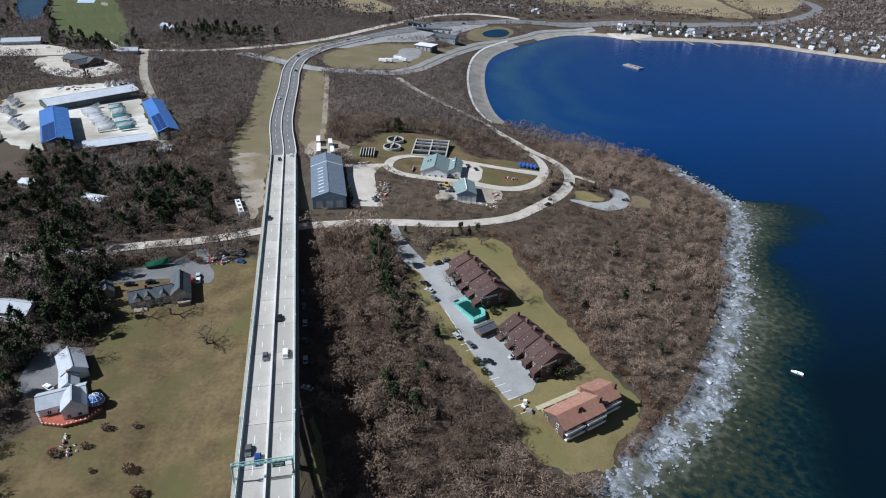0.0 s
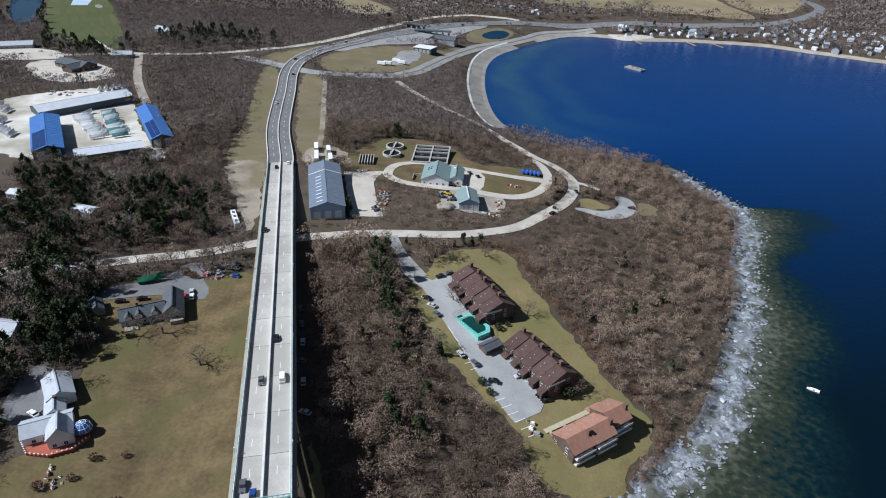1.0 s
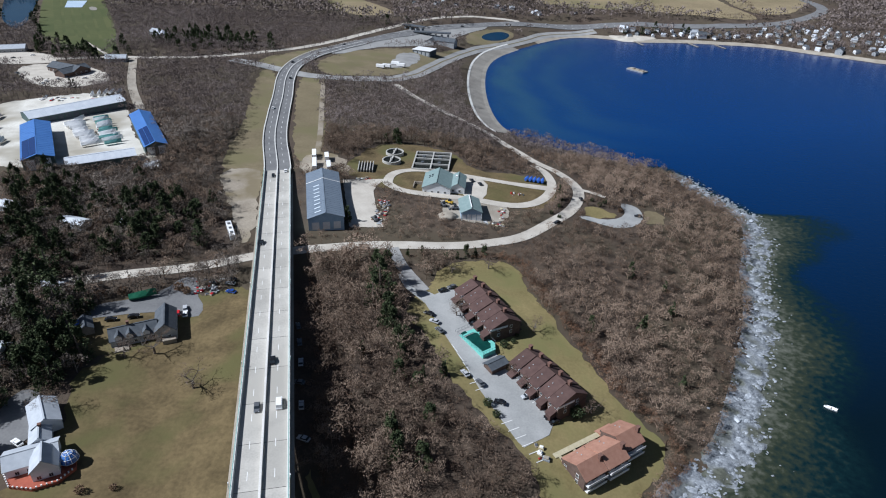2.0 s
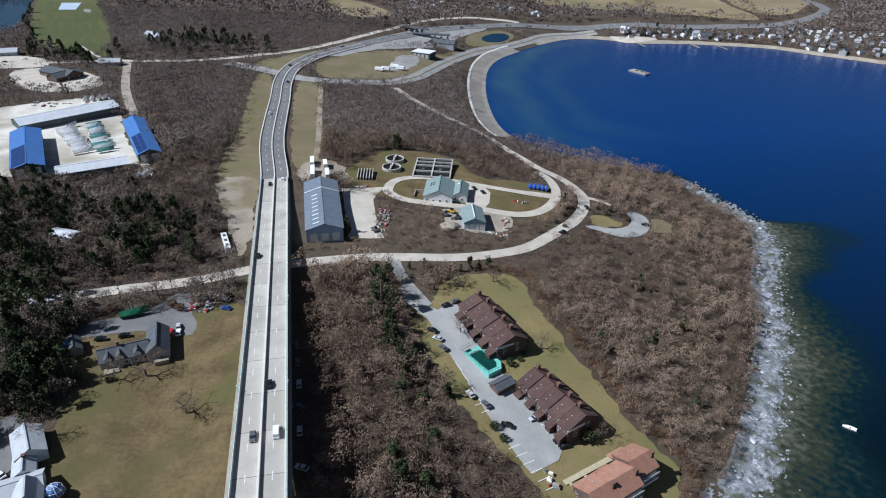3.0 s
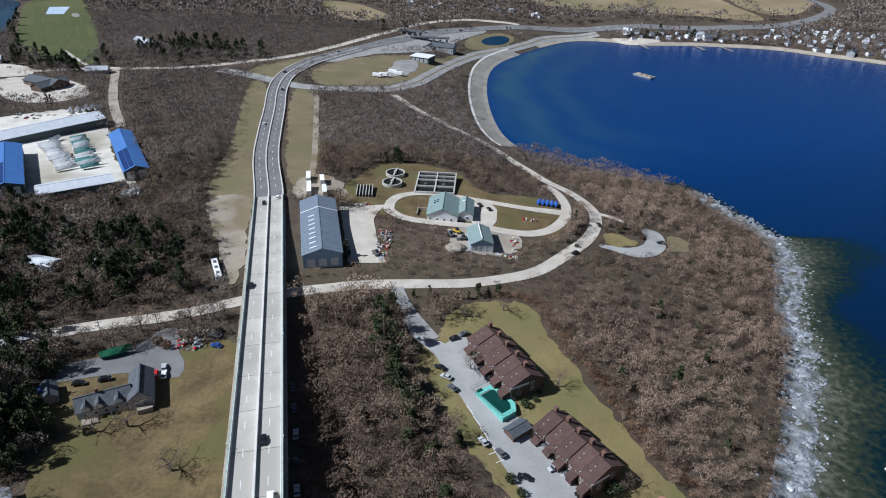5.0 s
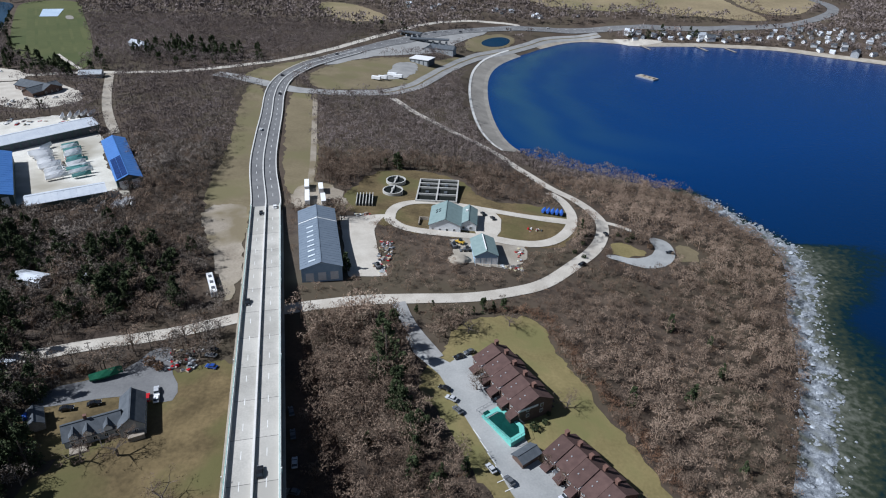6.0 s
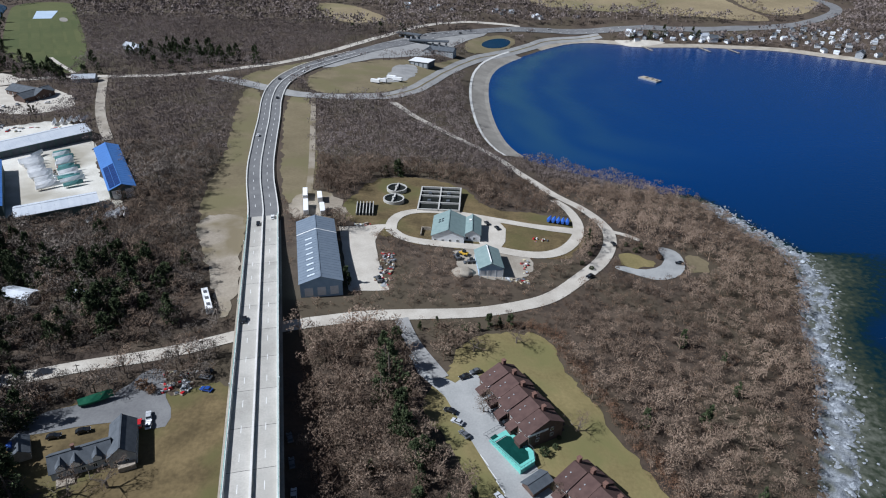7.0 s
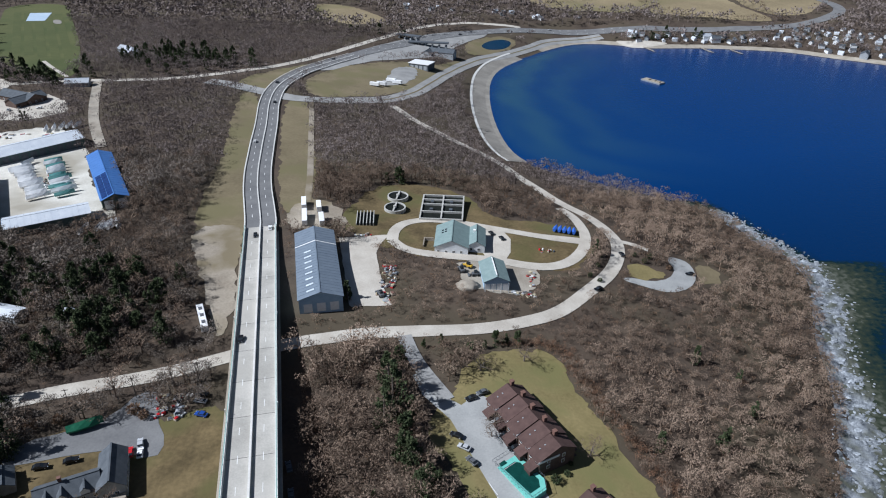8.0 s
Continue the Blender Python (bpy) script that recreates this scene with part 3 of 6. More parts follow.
for k in range(-4, int(DECK_LENGTH / 36.6)):
    s = k * 36.6
    bm = bmesh.new()
    deck_bar(bm, s - 1, s + 1, -7.2, 7.2, -3.6, -2.3)
    for o in (-4.5, 4.5):
        top = Vector(deck_point(s, o, -3.6))
        tube(bm, (top.x, top.y, ground_at(top.x, top.y) - 0.5), top, 0.9, 0.9, 10)
    part("pier", bm, M["barrier"], viaduct)
for side in (-1, 1):
    bm = bmesh.new()
    a, b = sorted((side * 8.0, side * 9.1))
    deck_bar(bm, -150, DECK_LENGTH, a, b, -1.6, -1.2)
    part("cornice", bm, M["gravel"], viaduct, "weathered concrete ledge below the deck edge")
bm = bmesh.new()
deck_bar(bm, DECK_LENGTH - 1, DECK_LENGTH + 1.5, -8.1, 8.1, -6, -0.05)
part("abutment", bm, M["barrier"], viaduct)

HIGHWAY = [tuple(DECK_END - ALONG * 0.2), tuple(DECK_END + ALONG * 10), (-122, 458), (-132, 515), (-141, 573), (-149, 615), (-152, 655), (-147, 693), (-134, 733), (-105, 784), (-60, 858), (-8, 920), (45, 964), (109, 998), (214, 1018), (303, 1016), (397, 1017), (458, 1018), (504, 1031), (544, 1052), (574, 1080), (590, 1120), (585, 1170)]
roads.append((HIGHWAY, 20))
roads.append((HIGHWAY[12:], 40))
roads.append((RAMP[6:], 26))
roads.append(([tuple(DECK_START), tuple(DECK_END)], 24))


def highway_level(x, y):
    d = np.linalg.norm(np.array([x, y]) - DECK_END)
    k = max(0.0, 1 - d / 60)
    return ground_at(x, y) * (1 - k) + (END_Z - 0.6) * k


ribbon("highway", HIGHWAY, 16.5, M["dark_asphalt"], 0.6, highway_level, label="four-lane grey asphalt highway curving away", times=3)
for off in (-7.9, 0, 7.9):
    c = resample(smooth(HIGHWAY, 3), 6.0)
    c = sides(c, off)
    ribbon("highway_barrier", [tuple(q) for q in c[:70]], 0.6, M["barrier"], 1.3, highway_level, 6.0, "white concrete road barrier", "barrier", "structure", 0)


line = resample(smooth(HIGHWAY, 3), 12.2)
dashes = tagged(new("lane_marking"), "white dashed lane lines on the highway", "road marking")
for off in (-4.0, 4.0):
    c = sides(line, off)
    for i in range(1, min(70, len(c) - 1)):
        d = (c[i + 1] - c[i]) / np.linalg.norm(c[i + 1] - c[i])
        n2 = np.array([-d[1], d[0]]) * 0.14
        q = [c[i] - n2, c[i] + n2, c[i] + d * 3.6 + n2, c[i] + d * 3.6 - n2]
        put_mesh("lane_dash", [(a, b, highway_level(a, b) + 0.66) for a, b in q], [(3, 2, 1, 0)], M["paint"], dashes)

cove = SHORELINE[(SHORELINE[:, 1] > 560) & (SHORELINE[:, 1] < 900) & (SHORELINE[:, 0] < 110)]
ribbon("beach", [tuple(q) for q in sides(cove, 5.0)], 17, M["sand"], 0.35, label="pale sand beach along the cove", category="beach", times=0)
ribbon("seawall_path", [tuple(q) for q in sides(cove, 15.0)], 2.5, M["barrier"], 0.6, label="pale stone edge above the beach", category="path", times=0)
far_side = SHORELINE[(SHORELINE[:, 0] >= 120) & (SHORELINE[:, 1] > 700)]
ribbon("beach", [tuple(q) for q in sides(far_side, 4.0)], 10, M["gravel"], 0.35, label="narrow beach below the village", category="beach", times=0)
# ---- materials of the things ----
M.update({
    "slate": mat("blue_grey_metal_roof", (0.15, 0.185, 0.235), (0.19, 0.23, 0.28), 0.3, 0.5, 0, 10, spec=0.4),
    "green_roof": mat("grey_green_shingle", (0.17, 0.235, 0.235), (0.23, 0.30, 0.295), 0.5, 0.75, 0.02, 12),
    "grey_roof": mat("grey_shingle", (0.38, 0.41, 0.45), (0.48, 0.51, 0.55), 0.5, 0.8, 0.02, 12),
    "dark_roof": mat("charcoal_shingle", (0.065, 0.075, 0.088), (0.115, 0.128, 0.145), 0.5, 0.85, 0.02, 12),
    "brown_roof": mat("brown_shingle", (0.068, 0.040, 0.036), (0.105, 0.064, 0.056), 0.5, 0.85, 0.03, 12, tone=0.12),
    "rust_roof": mat("russet_shingle", (0.29, 0.150, 0.105), (0.39, 0.215, 0.155), 0.5, 0.85, 0.03, 12, tone=0.1),
    "blue_roof": mat("blue_metal_roof", (0.06, 0.16, 0.42), (0.08, 0.20, 0.50), 0.2, 0.45, 0, 8, spec=0.5),
    "white_roof": mat("pale_metal_roof", (0.50, 0.54, 0.60), (0.64, 0.67, 0.71), 0.2, 0.5, 0, 8),
    "panel": mat("solar_panel", (0.012, 0.03, 0.12), (0.02, 0.05, 0.17), 0.5, 0.15, 0, 8, spec=0.5),
    "siding": mat("grey_siding", (0.30, 0.32, 0.34), (0.40, 0.42, 0.44), 0.5, 0.8, 0, 12),
    "white_wall": mat("white_siding", (0.68, 0.70, 0.72), (0.80, 0.81, 0.82), 0.5, 0.7, 0, 12),
    "brown_wall": mat("brown_wood_siding", (0.09, 0.06, 0.05), (0.15, 0.105, 0.085), 0.6, 0.9, 0, 12),
    "blue_wall": mat("blue_siding", (0.30, 0.42, 0.55), (0.38, 0.50, 0.62), 0.5, 0.8, 0, 12),
    "green_wall": mat("dark_green_metal", (0.05, 0.085, 0.085), (0.08, 0.12, 0.12), 0.5, 0.6, 0, 12),
    "trim": mat("white_trim", (0.74, 0.74, 0.73), (0.86, 0.86, 0.85), 0.8, 0.6),
    "brick": mat("chimney_brick", (0.13, 0.07, 0.055), (0.21, 0.12, 0.095), 1.5, 0.9),
    "red_deck": mat("red_stained_planks", (0.30, 0.075, 0.045), (0.40, 0.115, 0.07), 0.8, 0.8, 0, 10),
    "pool_deck": mat("turquoise_pool_surround", (0.14, 0.46, 0.40), (0.22, 0.58, 0.51), 0.3, 0.7),
    "pool_cover": mat("dark_green_pool_cover", (0.004, 0.035, 0.030), (0.008, 0.06, 0.05), 0.4, 0.4),
    "tank_water": mat("murky_water", (0.010, 0.012, 0.011), (0.022, 0.024, 0.021), 0.4, 0.5, spec=0.1),
    "tank_concrete": mat("weathered_tank_concrete", (0.36, 0.35, 0.325), (0.54, 0.53, 0.50), 0.4, 0.85, 0, 10),
    "tyre": mat("tyre_rubber", (0.015, 0.015, 0.015), (0.03, 0.03, 0.03), 2, 0.9),
    "wrap": mat("white_shrink_wrap", (0.78, 0.79, 0.80), (0.88, 0.88, 0.88), 0.5, 0.45, 0, 8, tone=0.08),
    "wrap_teal": mat("teal_tarpaulin", (0.10, 0.27, 0.27), (0.16, 0.36, 0.34), 0.5, 0.6, 0, 8, tone=0.3),
    "green_tarp": mat("green_tarpaulin", (0.015, 0.12, 0.065), (0.03, 0.17, 0.09), 1.0, 0.5),
    "blue_tarp": mat("blue_tarpaulin", (0.03, 0.10, 0.45), (0.06, 0.16, 0.55), 1.0, 0.5),
    "rock": mat("shore_rock", (0.13, 0.145, 0.165), (0.50, 0.53, 0.57), 0.35, 0.8, 0.1, 6, tone=0.35),
    "yellow": mat("yellow_machine_paint", (0.55, 0.33, 0.03), (0.65, 0.42, 0.06), 1.0, 0.5),
    "sign": mat("green_sign", (0.01, 0.14, 0.09), (0.015, 0.17, 0.11), 0.5, 0.5),
    "wood": mat("weathered_wood", (0.24, 0.205, 0.165), (0.38, 0.335, 0.275), 0.8, 0.9),
    "straw": mat("pale_path", (0.46, 0.41, 0.27), (0.58, 0.52, 0.36), 0.5, 0.9),
    "pond": mat("pond_water", (0.006, 0.030, 0.065), (0.009, 0.040, 0.085), 0.02, 0.12),
})


def glass_mat(name, colour, rough=0.08):
    m = mat(name, colour, tuple(c * 1.5 for c in colour), 0.6, rough, spec=0.6)
    return m


M["glass"] = glass_mat("dark_window_glass", (0.02, 0.025, 0.03))
M["skylight"] = glass_mat("pale_skylight", (0.45, 0.50, 0.55), 0.3)
M["dome_glass"] = glass_mat("blue_dome_glass", (0.05, 0.14, 0.40))
CAR_PAINT = {
    "black": (0.012, 0.012, 0.014), "white": (0.78, 0.78, 0.78), "silver": (0.42, 0.43, 0.45),
    "red": (0.42, 0.02, 0.025), "blue": (0.02, 0.06, 0.26), "grey": (0.10, 0.105, 0.115),
}
for k, v in CAR_PAINT.items():
    M["car_" + k] = mat(k + "_car_paint", v, tuple(min(0.9, c * 1.25) for c in v), 1.0, 0.25, spec=0.5)

# ---- buildings ----


def rect_clear(cx, cy, w, l, turn, grow=1.5):
    c, s = math.cos(radians(turn)), math.sin(radians(turn))
    w, l = w / 2 + grow, l / 2 + grow
    clear_areas.append([(cx + a * c - b * s, cy + a * s + b * c) for a, b in ((-w, -l), (w, -l), (w, l), (-w, l))])


def moved(bm, m):
    bm.transform(m)
    return bm


def gable_wing(thing, m, w, l, eave, rise, wall, roof, over=0.4, windows=True, storeys=1, pane_gap=3.2, down=3.0, rib=0.0):
    """One gabled wing: walls, two roof slopes, ridge cap and windows, ridge along the wing's own y. m: its pose within the thing."""
    bm = bmesh.new()
    prism(bm, [(-w / 2, -down), (w / 2, -down), (w / 2, eave), (0, eave + rise), (-w / 2, eave)], -l / 2, l / 2)
    part("wall", moved(bm, m), M[wall], thing)
    th, k = 0.22, rise / (w / 2)
    for s in (-1, 1):
        bm = bmesh.new()
        e, z = s * (w / 2 + over), eave - over * k
        prism(bm, [(e, z + 0.02), (e, z + th), (0, eave + rise + th), (0, eave + rise + 0.02)], -l / 2 - over, l / 2 + over)
        part("roof", moved(bm, m), M[roof], thing)
        for q in np.arange(-l / 2 + rib, l / 2, rib) if rib else ():
            bm = bmesh.new()
            prism(bm, [(e, z + th), (e, z + th + 0.07), (0, eave + rise + th + 0.07), (0, eave + rise + th)], q - 0.06, q + 0.06)
            part("roof_seam", moved(bm, m), M[roof], thing)
    bm = bmesh.new()
    prism(bm, [(-0.3, eave + rise + 0.05), (-0.25, eave + rise + 0.32), (0.25, eave + rise + 0.32), (0.3, eave + rise + 0.05)], -l / 2 - over, l / 2 + over)
    part("ridge_cap", moved(bm, m), M[roof], thing)
    if windows:
        for st in range(storeys):
            zc = 1.5 + st * 2.7
            for s in (-1, 1):
                for q in np.arange(-l / 2 + 1.8, l / 2 - 1, pane_gap):
                    window(thing, m @ pose(s * (w / 2 + 0.03), q, zc, 0, 0, 90), 1.1, 1.3)
                for q in np.arange(-w / 2 + 1.8, w / 2 - 1, pane_gap):
                    window(thing, m @ pose(q, s * (l / 2 + 0.03), zc), 1.1, 1.3)


def window(thing, m, w, h):
    bm = bmesh.new()
    for a in ((-w / 2 - 0.1, -w / 2, -h / 2 - 0.1, h / 2 + 0.1), (w / 2, w / 2 + 0.1, -h / 2 - 0.1, h / 2 + 0.1), (-w / 2, w / 2, h / 2, h / 2 + 0.1), (-w / 2, w / 2, -h / 2 - 0.1, -h / 2), (-0.03, 0.03, -h / 2, h / 2)):
        box(bm, a[0], a[1], -0.07, 0.07, a[2], a[3])
    f = part("window", moved(bm, m), M["trim"], thing)
    bm = bmesh.new()
    box(bm, -w / 2, w / 2, -0.04, 0.04, -h / 2, h / 2)
    part("pane", moved(bm, m), M["glass"], f)


def chimney(thing, m, w=0.9, h=1.6):
    bm = bmesh.new()
    box(bm, -w / 2, w / 2, -w / 2, w / 2, -2.5, h)
    box(bm, -w / 2 - 0.1, w / 2 + 0.1, -w / 2 - 0.1, w / 2 + 0.1, h, h + 0.2)
    part("chimney", moved(bm, m), M["brick"], thing)


def block(thing, name, mname, x0, x1, y0, y1, z0, z1, m=None, label="", bevel=0.0):
    bm = bmesh.new()
    box(bm, x0, x1, y0, y1, z0, z1)
    if bevel:
        bmesh.ops.bevel(bm, geom=bm.edges[:], offset=bevel, segments=2, affect="EDGES", profile=0.5)
    return part(name, moved(bm, m or Matrix()), M[mname], thing, label)


# long storage shed of the works
shed = tagged(base("storage_shed", -69.0, 352.5, 11.5), "long shed with blue-grey ribbed metal roof", "shed")
rect_clear(-69, 352.5, 19, 60, 11.5)
gable_wing(shed, Matrix(), 18.2, 59, 6.0, 3.0, "blue_wall", "slate", 0.5, False, rib=2.4)
k = 3.0 / 9.1
for i in range(8):
    bm = bmesh.new()
    y0 = -26 + i * 4.7
    prism(bm, [(-5.6, 9.0 - 5.6 * k + 0.25), (-5.6, 9.0 - 5.6 * k + 0.40), (-2.4, 9.0 - 2.4 * k + 0.40), (-2.4, 9.0 - 2.4 * k + 0.25)], y0 - 0.6, y0 + 0.6)
    part("skylight", bm, M["skylight"], shed)
for s in (-1, 1):
    bm = bmesh.new()
    prism(bm, [(s * 9.6, 5.95), (s * 9.6, 6.15), (0, 9.4), (0, 9.2)], 14.6, 15.2)
    part("seam_cap", bm, M["trim"], shed)
for q in (-5.5, 0, 5.5):
    block(shed, "roller_door", "trim", q - 1.8, q + 1.8, -29.62, -29.52, -0.5, 3.6)
for q in (-18, -6, 6, 18):
    block(shed, "roller_door", "trim", 9.12, 9.22, q - 2, q + 2, -0.3, 4.0)

# works office: two gables side by side
office = tagged(base("works_office", -6.5, 388, -4), "low office with grey-green shingle roof and pale gables", "office")
rect_clear(-2, 388, 26, 24, -4)
gable_wing(office, Matrix(), 16.5, 22, 4.2, 3.6, "white_wall", "green_roof", 0.5, True, pane_gap=3.8)
gable_wing(office, pose(12.2, 1.5, 0), 8.6, 18, 3.6, 2.4, "white_wall", "green_roof", 0.5, True, pane_gap=3.8)
for a, b in ((-5, 3), (-3.4, 3), (-5, 0.6), (-3.4, 0.6)):
    bm = bmesh.new()
    kk = 3.6 / 8.25
    prism(bm, [(a - 0.5, 7.8 + (a - 0.5) * kk + 0.2), (a - 0.5, 7.8 + (a - 0.5) * kk + 0.42), (a + 0.5, 7.8 + (a + 0.5) * kk + 0.42), (a + 0.5, 7.8 + (a + 0.5) * kk + 0.2)], b - 0.5, b + 0.5)
    part("skylight", bm, M["glass"], office)
block(office, "roof_vent", "trim", 10.5, 11.8, 3, 4.6, 5.2, 6.6)
block(office, "porch_wall", "wood", -14.5, -9.5, 0.5, 1.0, -1, 2.6)
block(office, "porch_wall", "wood", -14.5, -14.0, -7, 0.5, -1, 2.6)

hut = tagged(base("garage_hut", 12.2, 355.2, 4), "small open-fronted garage with teal-grey roof", "garage")
rect_clear(12.2, 355, 13, 21, 4)
gable_wing(hut, pose(0, 1.0, 0), 11.4, 17.5, 4.4, 2.6, "blue_wall", "green_roof", 0.5, False)
for q in (-4.2, -1.4, 1.4, 4.2):
    block(hut, "bay_door", "white_wall", q - 1.2, q + 1.2, -7.87, -7.77, -0.6, 3.2)
for q in (-5.4, -1.8, 1.8, 5.4):
    block(hut, "post", "trim", q - 0.12, q + 0.12, -9.6, -9.36, -1.5, 4.2)
block(hut, "vent_strip", "trim", -0.25, 0.25, -7, 9, 7.2, 7.55)

# settling tanks and basins
for cx, cy in ((-36.8, 445), (-37.7, 428)):
    tank = tagged(base("settling_tank", cx, cy, z=ground_at(cx, cy) + 1.0), "round concrete settling tank with dark water", "tank", "settling tanks")
    bm = bmesh.new()
    for i in range(40):
        a0, a1 = i * math.pi / 20, (i + 1) * math.pi / 20
        v = [[bm.verts.new((r * math.cos(a), r * math.sin(a), z)) for r, z in ((5.4, 1.2), (6.1, 1.2), (6.1, -3), (5.4, -1))] for a in (a0, a1)]
        for j in range(4):
            bm.faces.new((v[0][j], v[0][(j + 1) % 4], v[1][(j + 1) % 4], v[1][j]))
    bmesh.ops.remove_doubles(bm, verts=bm.verts, dist=0.001)
    part("rim", bm, M["tank_concrete"], tank)
    bm = bmesh.new()
    bmesh.ops.create_circle(bm, cap_ends=True, radius=5.5, segments=40)
    part("water_surface", moved(bm, pose(0, 0, 0.45)), M["tank_water"], tank)
    block(tank, "walkway", "tank_concrete", -0.45, 0.45, -6, 6, 1.2, 1.5, pose(0, 0, 0, 0, 0, -8))
    bm = bmesh.new()
    tube(bm, (0, 0, -0.5), (0, 0, 2.0), 0.9, 0.9, 14)
    part("hub", bm, M["tank_concrete"], tank)
    rect_clear(cx, cy, 13, 13, 0)
basin = tagged(base("aeration_basin", -11, 431, -4, ground_at(-11, 431) + 1.3), "rectangular concrete aeration basins with dark water and walkways", "basin")
rect_clear(-11, 431, 25, 33, -4)
for a in (-12, -0.3, 11.4):
    block(basin, "wall", "tank_concrete", a, a + 0.8, -15.5, 15.5, -4, 1.2)
for b in (-15.5, -6.5, 3.0, 9, 14.9):
    block(basin, "cross_wall", "tank_concrete", -11.2, 11.4, b, b + 0.7, -4, 1.19)
block(basin, "water_surface", "tank_water", -11.3, 11.5, -15, 15, -1, 0.1)
for i in range(4):
    block(basin, "aerator", "dark_roof", -7 + (i % 2) * 11, -5 + (i % 2) * 11, -4 + (i // 2) * 10, -2 + (i // 2) * 10, 0.0, 1.3, bevel=0.2)
small = tagged(base("sludge_bed", -53, 412, 3, ground_at(-53, 412) + 0.6), "narrow concrete drying beds with open troughs", "basin")
for i in range(6):
    block(small, "trough_wall", "tank_concrete", -4.5 + i * 1.8, -4.1 + i * 1.8, -7.5, 7.5, -1, 1.3)
block(small, "bed", "tank_water", -4.4, 4.8, -7.4, 7.4, -1, 0.3)
rect_clear(-53, 412, 11, 17, 3)


def terrace(x, y, turn, roof, count, unit, step, label, depth=14.5, eave=5.2, rise=3.4, back=False, shifts=(0, 0.5, 0, 0.5, 0)):
    """A terrace of stepped gabled units; each sits lower and further on than the last."""
    t = tagged(base("terraced_flats", x, y, turn), label, "apartment block", "terraced flats")
    for i in range(count):
        yy = (i - (count - 1) / 2) * unit
        zz = (i - (count - 1) / 2) * step
        xx = shifts[i]
        m = pose(xx, yy, zz)
        bm = bmesh.new()
        prism(bm, [(-depth / 2, -4), (depth / 2, -4), (depth / 2, eave), (1.0, eave + rise), (-depth / 2, eave)], -unit / 2 + 0.03, unit / 2 - 0.03)
        part("wall", moved(bm, m), M["brown_wall"], t)
        bm = bmesh.new()
        prism(bm, [(-depth / 2 - 0.7, eave - 0.25), (-depth / 2 - 0.7, eave), (1.0, eave + rise + 0.3), (1.0, eave + rise + 0.05)], -unit / 2 - 0.05, unit / 2 + 0.05)
        part("roof", moved(bm, m), M[roof], t)
        bm = bmesh.new()
        prism(bm, [(depth / 2 + 0.7, eave - 0.3), (depth / 2 + 0.7, eave - 0.05), (1.0, eave + rise + 0.3), (1.0, eave + rise + 0.05)], -unit / 2 - 0.05, unit / 2 + 0.05)
        part("roof", moved(bm, m), M[roof], t)
        bm = bmesh.new()
        prism(bm, [(-depth / 2 - 3.4, 1.9), (-depth / 2 - 3.4, 2.2), (-depth / 2, 3.6), (-depth / 2, 3.3)], -unit / 2 + 0.4, unit / 2 - 2.2)
        prism(bm, [(-depth / 2 - 3.0, -3), (-depth / 2 - 3.0, 2.0), (-depth / 2, 3.2), (-depth / 2, -3)], -unit / 2 + 0.7, unit / 2 - 2.5)
        part("entry_porch", moved(bm, m), M[roof], t)
        block(t, "party_wall", "trim" if roof != "rust_roof" else "brown_wall", -depth / 2 - 0.5, 0.8, -unit / 2 - 0.12, -unit / 2 + 0.02, eave - 0.6, eave + 0.3, m)
        chimney(t, m @ pose(2.6, unit / 2 - 0.7, eave + rise - 0.4), 1.3, 1.7)
        for s, xx2 in ((-1, -2.5), (-1, -4.5)):
            bm = bmesh.new()
            zz2 = eave + rise * (xx2 + depth / 2) / (depth / 2 + 1) + 0.25
            box(bm, xx2 - 0.2, xx2 + 0.2, 0.5, 0.9, zz2, zz2 + 0.25)
            part("roof_vent", moved(bm, m), M["siding"], t)
        for st in range(2):
            block(t, "balcony", "trim" if back else "brown_wall", depth / 2, depth / 2 + 1.6, -unit / 2 + 0.5, unit / 2 - 0.5, 0.2 + st * 2.6, 0.35 + st * 2.6, m)
            if back:
                block(t, "balcony_rail", "trim", depth / 2 + 1.5, depth / 2 + 1.6, -unit / 2 + 0.5, unit / 2 - 0.5, 0.35 + st * 2.6, 1.3 + st * 2.6, m)
            for q in (-unit / 4, unit / 4):
                window(t, m @ pose(depth / 2 + 0.03, q, 1.4 + st * 2.6, 0, 0, 90), 1.6, 1.8)
                window(t, m @ pose(-depth / 2 - 0.03, q, 1.4 + st * 2.6, 0, 0, 90), 1.0, 1.3)
    for s in (-1, 1):
        yy = s * count * unit / 2
        for q in (-3.5, 2.5):
            window(t, pose(q, yy + s * 0.04, 1.8 + s * step * (count - 1) / 2), 1.1, 1.4)
            window(t, pose(q, yy + s * 0.04, 4.4 + s * step * (count - 1) / 2), 1.1, 1.4)
    rect_clear(x, y, depth + 4, count * unit + 2, turn)
    return t


terrace(17.2, 263.5, 27.5, "brown_roof", 5, 6.5, 0.35, "stepped terrace of brown-roofed flats beside the car park")
terrace(39.6, 224.2, 33.5, "brown_roof", 5, 5.9, 0.35, "stepped terrace of brown-roofed flats facing the woods")
terrace(57.2, 193.8, -56.5, "rust_roof", 3, 10.4, 0.5, "russet-roofed block of flats with white balconies", 11.5, 5.2, 3.0, True, (0.3, 0.8, -1.6))

